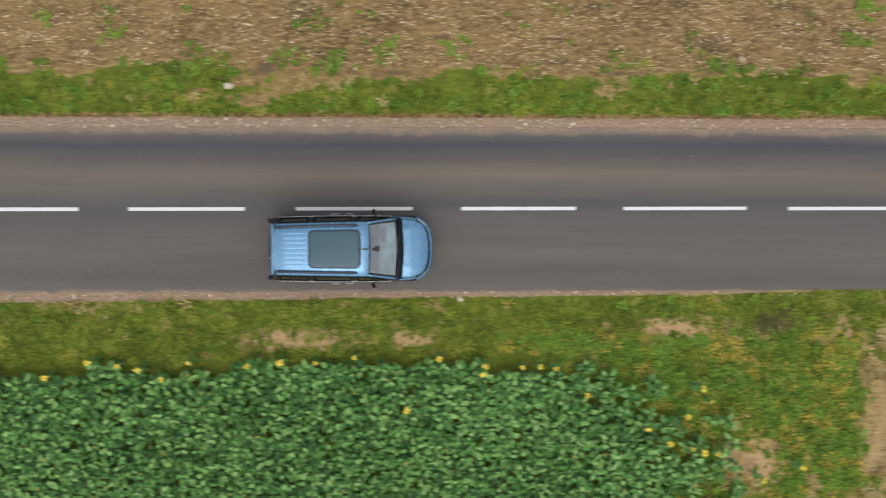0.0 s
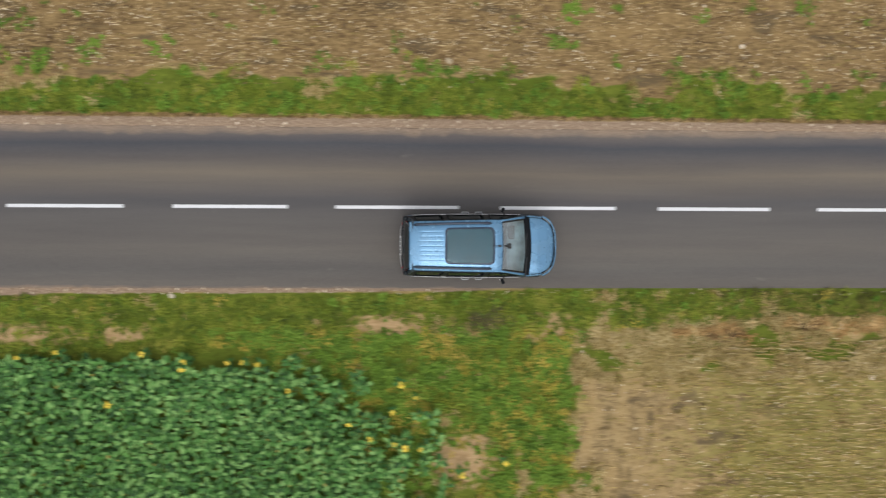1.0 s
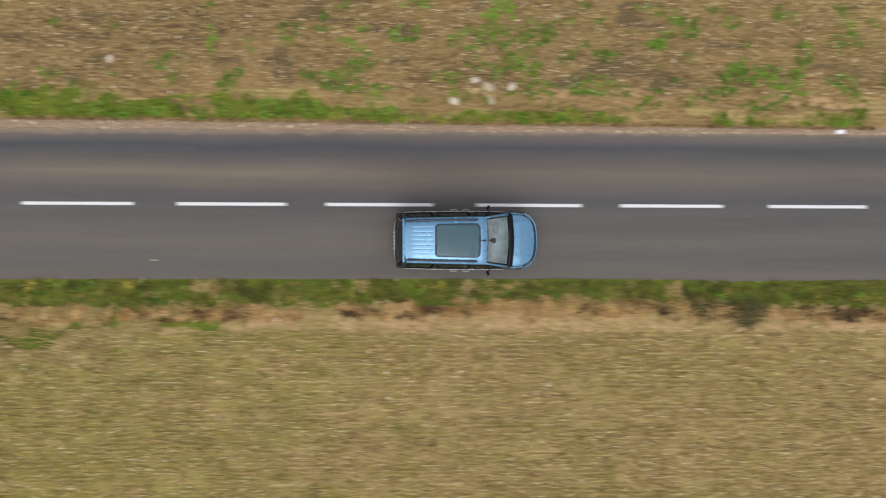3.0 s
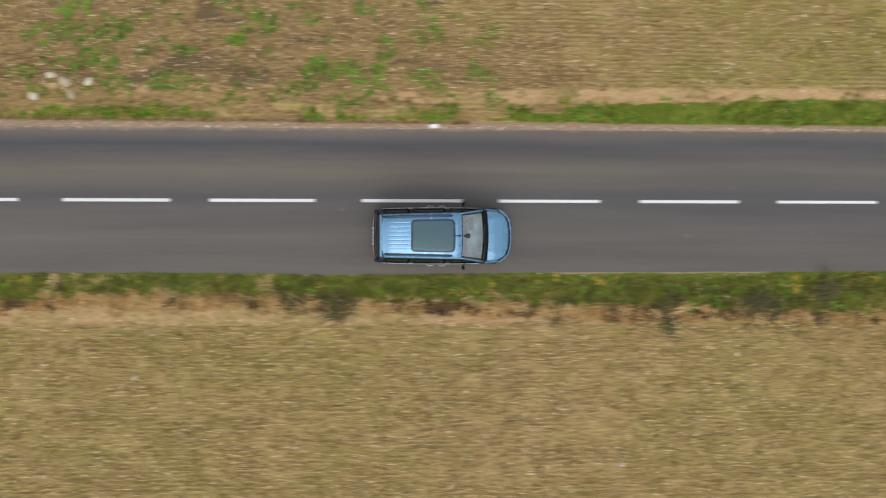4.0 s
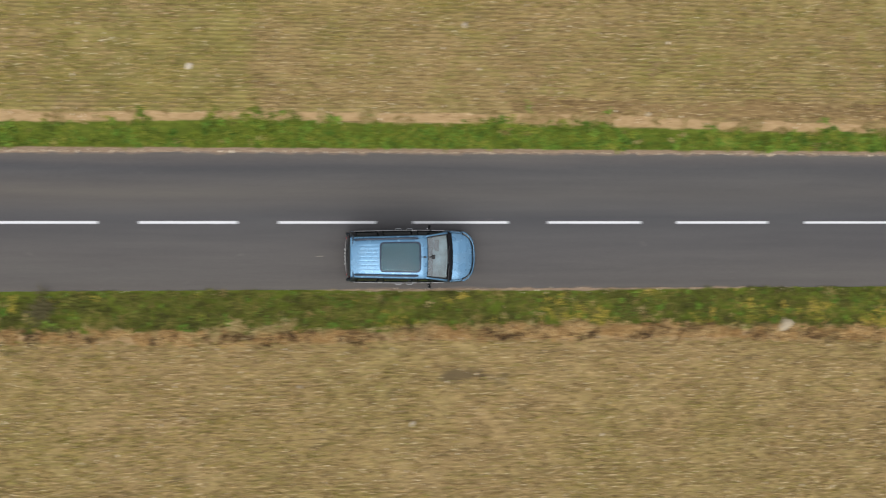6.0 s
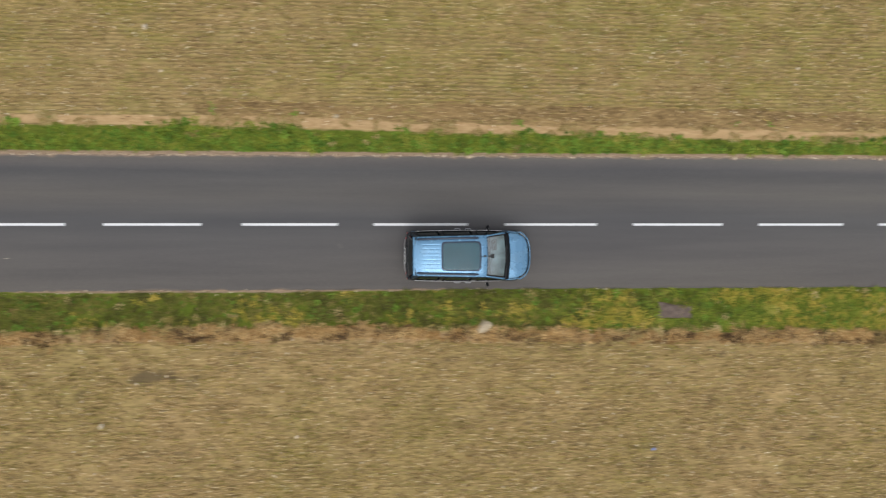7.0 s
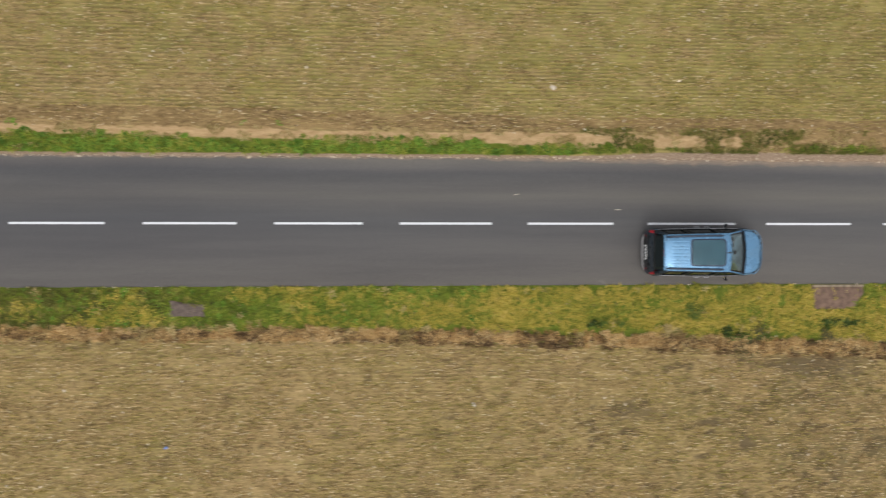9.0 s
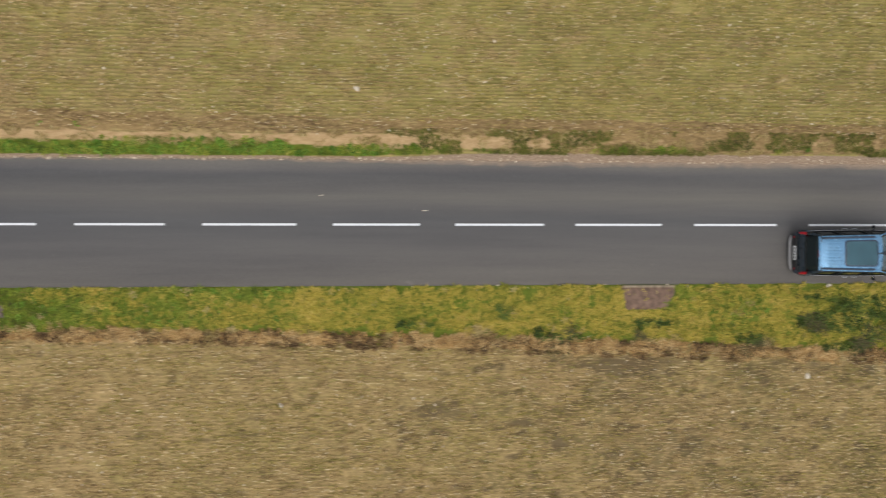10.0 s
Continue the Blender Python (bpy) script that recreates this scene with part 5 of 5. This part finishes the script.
    ws = part("windscreen", sheet(su, hv, screen, thick=0.006), M_SCREEN, car, "clear greenish windscreen glass", soft=True)
    ws.visible_shadow = False
    part("screen_band", sheet([0, 0.02, 0.05], hv, lambda u, v: screen(u, v, 0.008), thick=0.004), M_GLOSS, car, "black band along the windscreen top", soft=True)
    for s in (-1, 1):
        line = [screen(u, s * 1.03, 0.004) for u in (0, 0.2, 0.4, 0.6, 0.8, 1.0)]
        part("a_pillar", tube(line, [0.034, 0.034, 0.034, 0.036, 0.04, 0.046], 8, 0.8), M_BODY, car, soft=True)
        line = [screen(u, s * 0.985, 0.02) for u in (0, 0.25, 0.5, 0.75, 1.0)]
        part("screen_seal", tube(line, 0.014, 6), M_BLACK, car, "black windscreen seal")
    mir = part("inner_mirror", box(0.09, 0.14, 0.07, (0.78, 0, 1.545), (0, 18, 0), 0.02), M_BLACK, car, "black inner mirror housing")
    part("mirror_bracket", box(0.08, 0.06, 0.05, (0.72, 0, 1.60), (0, 30, 0), 0.015), M_BLACK, mir)

    # roof with an opening for the glass panel
    ru = [-1.765, -1.755, -1.735, -1.70, -1.65, -1.58, -1.54] + [-1.54 + 0.58 * i / 12 for i in range(1, 13)] + [-0.93, -0.89] + [-0.89 + 1.28 * i / 14 for i in range(1, 15)] + [0.43, 0.47, 0.50, 0.53, 0.56]
    rv = [-0.685, -0.672, -0.65, -0.61, -0.56, -0.52, -0.48] + [-0.48 + 0.96 * i / 64 for i in range(1, 65)] + [0.52, 0.56, 0.61, 0.65, 0.672, 0.685]

    def roof(u, v):
        bow = 0.03 * (1 - (v / 0.68) ** 2) * (1 if u > 0.4 else 0) * max(0, (u - 0.4) / 0.2)
        rib = 0.0
        if -1.56 < u < -0.94 and abs(v) < 0.455:
            phase = ((v + 0.455) / 0.13) % 1.0
            rib = -0.0062 * math.exp(-((phase - 0.5) / 0.075) ** 2) * min(1, (u + 1.56) / 0.03, (-0.94 - u) / 0.03)
        return (u + bow, v * roof_taper(u), roof_z(u, v) + rib)
    part("roof", sheet(ru, rv, roof, thick=-0.012), M_BODY, car, "light blue roof with pressed ribs", soft=True)

    def corner_round(u, v, x0, x1, h, r):
        cx, cy = min(max(u, x0 + r), x1 - r), min(max(v, -h + r), h - r)
        d = math.hypot(u - cx, v - cy)
        k = 1.0 if d <= r else r / d
        return cx + (u - cx) * k, cy + (v - cy) * k

    def pane(x0, x1, h, lift, r):
        us, vs = [x0 + (x1 - x0) * i / 20 for i in range(21)], [-h + 2 * h * i / 20 for i in range(21)]

        def place(u, v):
            a, b = corner_round(u, v, x0, x1, h, r)
            bow = 0.02 * (1 - (b / h) ** 2) * max(0, (a - 0.1) / 0.3)
            return (a + bow, b * roof_taper(a) / 0.978, roof_z(a, b) + lift)
        return us, vs, place
    us, vs, place = pane(-0.905, 0.365, 0.485, 0.016, 0.12)
    hatch = part("roof_glass", sheet(us, vs, place, thick=0.004), M_FRIT, car, "dark border of the glass roof panel", soft=True)
    us, vs, place = pane(-0.852, 0.308, 0.436, 0.031, 0.10)
    part("roof_blind", sheet(us, vs, place), M_BLIND, hatch, "grey fabric roof blind", soft=True)
    us, vs, place = pane(-0.856, 0.312, 0.440, 0.046, 0.10)
    sky = part("roof_pane", sheet(us, vs, place), M_SKYL, hatch, "grey-green tinted roof pane", soft=True)
    sky.visible_shadow = False
    for s in (-1, 1):
        line = [(-1.69, s * 0.575, roof_z(-1.69, 0.58)), (-1.62, s * 0.582, roof_z(-1.62, 0.58) + 0.045), (-1.3, s * 0.588, roof_z(-1.3, 0.58) + 0.055), (-0.7, s * 0.592, roof_z(-0.7, 0.58) + 0.055),
                (-0.1, s * 0.592, roof_z(-0.1, 0.58) + 0.055), (0.2, s * 0.588, roof_z(0.2, 0.58) + 0.045), (0.29, s * 0.58, roof_z(0.29, 0.58))]
        line = [(x, y * roof_taper(x) * 1.022, z) for x, y, z in line]
        rail = part("roof_rail", tube(line, [0.03, 0.036, 0.031, 0.031, 0.031, 0.036, 0.028], 8, 0.6), M_RAIL, car, "dark grey roof rail", soft=True)
        for fx in (-1.6, -0.7, 0.18):
            part("rail_foot", box(0.13, 0.05, 0.06, (fx, s * 0.588 * roof_taper(fx) * 1.022, roof_z(fx, 0.586) + 0.02), bevel=0.015), M_RAIL, rail)
        line = [(x, s * 0.672 * roof_taper(x), roof_z(x, 0.672) + 0.002) for x in (-1.72, -1.2, -0.5, 0.1, 0.55)]
        part("roof_seam", tube(line, 0.008, 6), M_BLACK, car, "black roof seam strip")
    ant = part("aerial_foot", box(0.09, 0.055, 0.03, (0.50, 0, roof_z(0.5, 0) + 0.018), bevel=0.012), M_BLACK, car, "black roof aerial foot")
    part("aerial_rod", tube([(0.50, 0, roof_z(0.5, 0) + 0.03), (0.40, 0, roof_z(0.5, 0) + 0.09), (0.28, 0, roof_z(0.5, 0) + 0.15)], 0.009, 6), M_BLACK, ant)

    # cabin sides with window openings
    for s in (-1, 1):
        cols = [-1.89, -1.80, -1.74, -1.0, -0.90, -0.86, 0.10, 0.14, 0.20, 0.26, 1.22, 1.335]
        rows = [0.0, 0.05, 0.12, 0.5, 0.86, 0.93, 1.0]

        def flank(c, v, off=0.0):
            top = float(lerp(c, (-1.89, -1.74, 0.26, 1.22, 1.335), (-1.77, -1.60, 0.26, 0.50, 0.565)))
            x = c + (top - c) * v
            y0, y1 = half_width(c) * 0.984, 0.682 * roof_taper(x)
            zb = shoulder(c) if c < 1.3 else 0.985
            zt = roof_z(min(max(x, -1.76), 0.59), 0.68) - 0.006
            y = y0 + (y1 - y0) * v ** 1.25 + off
            return (x, s * y, zb - 0.012 + (zt - zb + 0.012) * v)
        holes = ((-1.74, -1.0), (-0.86, 0.10), (0.26, 1.22))

        def open_at(c, v):
            return 0.12 < v < 0.86 and any(a < c < b for a, b in holes)
        part("cabin_side", sheet(cols, rows, flank, open_at, thick=0.02), M_PILLAR, car, "black cabin side pillars and window frames")
        for a, b in holes:
            n = [a + (b - a) * i / 6 for i in range(7)]
            name = "side_window"
            wnd = part(name, sheet(n, [0.10, 0.3, 0.5, 0.7, 0.88], lambda c, v: flank(c, v, -0.012), thick=0.005), M_TINT, car, "dark tinted side window", soft=True)
            rim = [flank(a, v, 0.004) for v in (0.12, 0.5, 0.86)] + [flank(b, v, 0.004) for v in (0.86, 0.5, 0.12)]
            part("window_seal", tube(rim + [rim[0]], 0.013, 6), M_GLOSS, wnd, "black window seal")
        line = [flank(c, 0.02, 0.010) for c in (-1.75, -1.4, -0.9, -0.4, 0.1, 0.6, 1.15)]
        part("belt_trim", tube(line, 0.010, 6), M_SILVER, car, "thin silver belt trim")
        for hx in (-0.33, 0.03):
            y = half_width(hx) * 1.01
            hd = part("door_handle", tube([(hx - 0.10, s * y, 0.90), (hx - 0.08, s * (y + 0.045), 0.905), (hx + 0.08, s * (y + 0.045), 0.905), (hx + 0.10, s * y, 0.90)], 0.011, 8), M_SILVER, car, "silver door handle", soft=True)
        # door gaps
        for gx in (-0.93, 0.18, 1.12):
            line = [(gx + (0.05 if z < 0.5 and gx > 1 else 0), s * (half_width(gx) * 1.0125 + 0.0005), z) for z in (0.40, 0.6, 0.75, 0.86)]
            part("door_gap", tube(line, 0.006, 4), M_BLACK, car, "dark door shut line")
        # outside mirror
        m = part("door_mirror", box(0.085, 0.145, 0.13, (0.655, s * 0.945, 1.075), (0, 0, s * -28), 0.034, 3), M_GLOSS, car, "black door mirror housing", soft=True)
        part("mirror_arm", tube([(0.73, s * 0.80, 1.0), (0.68, s * 0.89, 1.03)], 0.018, 8), M_BLACK, m)
        part("mirror_glass", box(0.006, 0.11, 0.095, (0.612, s * 0.932, 1.075), (0, 0, s * -28), 0.002), M_CHROME, m, "mirror glass")
        part("mirror_indicator", box(0.014, 0.08, 0.02, (0.694, s * 0.958, 1.06), (0, 0, s * -28), 0.005), M_LENS, m)

    # tailgate, its shade put into the colour
    tv = [-1, -0.94, -0.86, -0.7, -0.35, 0, 0.35, 0.7, 0.86, 0.94, 1]
    tz = [1.742, 1.715, 1.66, 1.62, 1.4, 1.2, 1.13, 1.08, 1.0, 0.9, 0.8, 0.7, 0.62]

    def gate(z, v, off=0.0):
        x = float(lerp(z, (0.6, 0.75, 0.95, 1.12, 1.62, 1.70, 1.745), (-1.985, -1.99, -1.988, -1.95, -1.80, -1.78, -1.755)))
        w = float(lerp(z, (0.6, 1.0, 1.4, 1.745), (0.735, 0.765, 0.735, 0.665)))
        return (x + 0.045 * abs(v) ** 3 - off, v * w, z)
    gte = part("tailgate", sheet(tz, tv, gate, lambda z, v: 1.08 < z < 1.62 and abs(v) < 0.86, thick=0.02), M_REAR_SHADED, car, "tailgate with shade painted into its colour, below a wide rear window", soft=True)
    part("rear_window", sheet([1.64, 1.5, 1.35, 1.2, 1.06], [-0.88, -0.6, -0.3, 0, 0.3, 0.6, 0.88], lambda z, v: gate(z, v, 0.006), thick=0.005), M_TINT, gte, "dark tinted rear window", soft=True)
    part("roof_spoiler", sheet([0, 0.5, 1], tv, lambda u, v: (-1.76 - 0.06 * u, v * 0.62, 1.745 - 0.018 * u - 0.03 * v * v), thick=0.022), M_BODY, gte, "blue roof spoiler lip", soft=True)
    part("rear_wiper", tube([(-1.962, 0.0, 1.13), (-1.955, 0.16, 1.16), (-1.95, 0.40, 1.18)], 0.011, 6), M_BLACK, gte)
    part("brake_light", box(0.015, 0.26, 0.022, (-1.806, 0, 1.69), (0, 0, 0), 0.005), M_RED, gte, "red high brake light")
    part("gate_handle", box(0.03, 0.42, 0.045, (-1.995, 0, 0.935), (0, -20, 0), 0.012), M_BLACK, gte, "black tailgate handle bar")
    plate = part("number_plate", box(0.014, 0.52, 0.11, (-2.06, 0, 0.56), (0, 24, 0), 0.004), M_PLATE, gte, "white number plate with dark bars")
    for i, (y, w) in enumerate(((0.17, 0.09), (0.05, 0.08), (-0.06, 0.07), (-0.17, 0.10))):
        part("plate_bar", box(0.004, w, 0.06, (-2.0665, y, 0.563), (0, 24, 0)), M_BLACK, plate)
    for s in (-1, 1):
        line = [(-1.945 + 0.03 * (z - 0.9), s * (0.735 - 0.05 * (z - 0.9)), z) for z in (0.72, 0.80, 0.91, 1.02, 1.12, 1.20)]
        tl = part("tail_light", tube(line, [0.040, 0.050, 0.052, 0.052, 0.052, 0.050], 10, 1.0), M_RED, car, "tall red tail light", soft=True)
        part("lamp_cap", tube([(-1.937, s * 0.722, 1.19), (-1.93, s * 0.718, 1.23), (-1.90, s * 0.712, 1.33)], [0.056, 0.062, 0.05], 10), M_PILLAR, tl, "black cap over the tail light", soft=True)
        part("reverse_lens", box(0.02, 0.06, 0.08, (-1.965, s * 0.70, 0.80), bevel=0.006), M_LENS, tl)
        part("rear_reflector", box(0.012, 0.15, 0.035, (-2.008, s * 0.55, 0.44), (0, 0, s * 10), 0.004), M_RED, car, "red bumper reflector")
    # bumpers
    ang = [-1 + 2 * i / 18 for i in range(19)]

    def rear_bar(u, v):
        y = v * 0.765
        return (-2.02 + 0.10 * abs(v) ** 5 - 0.03 * u, y, 0.63 - 0.35 * u)
    part("rear_bumper", sheet([0, 0.2, 0.5, 0.8, 1], ang, rear_bar, thick=0.03), M_BLACK, car, "dark grey plastic rear bumper", soft=True)
    part("bumper_step", sheet([0, 1], ang, lambda u, v: (-2.085 + 0.09 * abs(v) ** 5 + 0.02 * u, v * 0.66, 0.18 + 0.13 * u), thick=0.012), M_STRIP, car, "dull grey strip across the rear bumper")

    def front_bar(u, v):
        return (*nose(v * 1.34, 0.012 - 0.02 * math.sin(u * 3.1)), 0.30 + 0.36 * u)
    part("front_bumper", sheet([0, 0.25, 0.5, 0.75, 1], ang, front_bar, thick=0.03), M_BODY, car, "light blue front bumper", soft=True)
    part("grille", sheet([0, 0.5, 1], [-0.5 + i / 12 for i in range(13)], lambda u, v: (2.135 - 0.06 * (v / 0.5) ** 2 - 0.025 * u, v * 0.95, 0.615 + 0.10 * u), thick=0.02), M_GLOSS, car, "gloss black grille", soft=True)
    part("grille_bar", tube([(2.155 - 0.06 * (v / 0.5) ** 2, v * 0.9, 0.665) for v in (-0.5, -0.3, 0, 0.3, 0.5)], 0.012, 6), M_GLOSS, car, "black grille bar")
    bm = bmesh.new()
    bmesh.ops.create_cone(bm, cap_ends=True, segments=20, radius1=0.05, radius2=0.045, depth=0.02, matrix=pose(2.118, 0, 0.775, 0, 40, 0))
    part("badge", bm, M_SILVER, car, "plain round chrome badge")
    for s in (-1, 1):
        line = [(*nose(s * a, 0.066), shoulder(nose(a, 0.066)[0]) + 0.016) for a in (1.30, 1.18, 1.05, 0.92, 0.80, 0.70)]
        hl = part("headlight", tube(line, [0.010, 0.020, 0.026, 0.028, 0.024, 0.012], 10, 0.9), M_LENS, car, "clear headlight lens", soft=True)
        part("headlight_rim", tube([(*nose(s * a, 0.094), shoulder(nose(a, 0.07)[0]) + 0.03) for a in (1.30, 1.15, 1.0, 0.85, 0.70)], 0.008, 6), M_GLOSS, hl)
        part("fog_lamp", box(0.03, 0.14, 0.06, (2.115, s * 0.56, 0.42), (0, 0, s * 32), 0.012), M_LENS, car)

    # inside
    part("dashboard", sheet([0, 0.15, 0.5, 0.85, 1], [-1, -0.6, -0.2, 0.2, 0.6, 1], lambda u, v: (0.78 + 0.52 * u, v * 0.69, 0.90 + 0.09 * math.sin(min(1, u * 1.6) * 1.57)), thick=0.05), M_SKY_TRIM, car, "dashboard top coloured to imitate sky reflected in the windscreen", soft=True)
    part("instrument_hood", box(0.16, 0.36, 0.09, (0.90, 0.36, 1.0), (0, -8, 0), 0.03), M_BLACK, car)
    ringp = [Matrix.Rotation(math.radians(-62), 4, "Y") @ Vector((0.17 * math.cos(a), 0.17 * math.sin(a), 0)) + Vector((0.72, 0.36, 0.95)) for a in [math.tau * i / 20 for i in range(21)]]
    part("steering_wheel", tube(ringp, 0.016, 6), M_BLACK, car)
    for sx, ys in ((0.12, (-0.36, 0.36)), (-0.78, (-0.42, 0.0, 0.42))):
        for y in ys:
            w = 0.46 if len(ys) == 2 else 0.40
            seat = part("seat", box(0.50, w, 0.16, (sx + 0.1, y, 0.60), (0, -6, 0), 0.05, 3), M_SEAT, car, "dark fabric seat", soft=True)
            part("seat_back", box(0.14, w, 0.62, (sx - 0.20, y, 0.93), (0, -14, 0), 0.05, 3), M_SEAT, seat, soft=True)
            part("headrest", box(0.09, 0.26, 0.17, (sx - 0.30, y, 1.33), (0, -10, 0), 0.035, 3), M_SEAT, seat, soft=True)
    part("load_cover", box(0.80, 1.30, 0.02, (-1.50, 0, 1.0), bevel=0.006), M_SEAT, car, "dark load cover")

    # wheels; each turns on its axle
    wheels = []
    for wx in (-1.36, 1.36):
        for s in (-1, 1):
            w = base("wheel", pose(wx, s * 0.735, 0.317), "", "")
            del_keys = [k for k in ("label", "category") if k in w]
            for k in del_keys:
                del w[k]
            w.parent = car
            prof = [(0.215, -0.095), (0.29, -0.10), (0.31, -0.08), (0.317, -0.04), (0.317, 0.04), (0.31, 0.08), (0.29, 0.10), (0.215, 0.095)]
            bm = bmesh.new()
            rr = []
            for i in range(40):
                a = math.tau * i / 40
                rr.append([bm.verts.new((r * math.cos(a), y, r * math.sin(a))) for r, y in prof])
            for i in range(40):
                p, q = rr[i], rr[(i + 1) % 40]
                for k in range(len(prof)):
                    bm.faces.new((p[k], q[k], q[(k + 1) % len(prof)], p[(k + 1) % len(prof)]))
            part("tyre", bm, M_RUBBER, w, soft=True)
            bm = bmesh.new()
            bmesh.ops.create_cone(bm, cap_ends=True, segments=32, radius1=0.06, radius2=0.05, depth=0.03, matrix=pose(0, s * 0.07, 0, 90, 0, 0))
            for i in range(5):
                a = i * 72
                m = Matrix.Rotation(math.radians(a), 4, "Y")
                t = box(0.06, 0.03, 0.19, (0, s * 0.065, 0.12), bevel=0.01)
                bmesh.ops.transform(t, matrix=m, verts=t.verts[:])
                tmp = bpy.data.meshes.new("spoke")
                t.to_mesh(tmp)
                t.free()
                bm.from_mesh(tmp)
                bpy.data.meshes.remove(tmp)
            lip = [[bm.verts.new((r * math.cos(math.tau * i / 32), s * y, r * math.sin(math.tau * i / 32))) for r, y in ((0.218, 0.09), (0.20, 0.085), (0.195, -0.08), (0.216, -0.09))] for i in range(32)]
            for i in range(32):
                p, q = lip[i], lip[(i + 1) % 32]
                for k in range(4):
                    bm.faces.new((p[k], q[k], q[(k + 1) % 4], p[(k + 1) % 4]))
            part("rim", bm, M_ALLOY, w, "silver five-spoke alloy rim")
            bm = bmesh.new()
            bmesh.ops.create_cone(bm, cap_ends=True, segments=28, radius1=0.14, radius2=0.14, depth=0.02, matrix=pose(0, s * 0.02, 0, 90, 0, 0))
            part("brake_disc", bm, M_SILVER, w)
            wheels.append(w)
    return car, wheels


# ---- build ----
CAR, WHEELS = build_car()
build_oddments()
build_stones()
build_weeds()
build_flowers()
build_sunflower_crop()
build_stubble()
build_verge_grass()
build_withered_weeds()
build_tussocks()
build_turf_lip()
build_north_scrub()
build_slope_weeds()
build_dashes()


def motions():
    walk(CAR, [(r[0], pose(r[7] - 0.5 + 0.02 * max(0.0, (r[0] - 6) / 4), r[8], 0)) for r in ROWS])
    ts, xs = [r[0] for r in ROWS], [r[7] for r in ROWS]
    for w in WHEELS:
        at = w.matrix_basis.translation.copy()
        rows = []
        for i in range(301):
            t = i / 30
            rows.append((t, pose(at.x, at.y, at.z, 0, math.degrees(float(np.interp(t, ts, xs)) / 0.317), 0)))
        walk(w, rows)


motions()
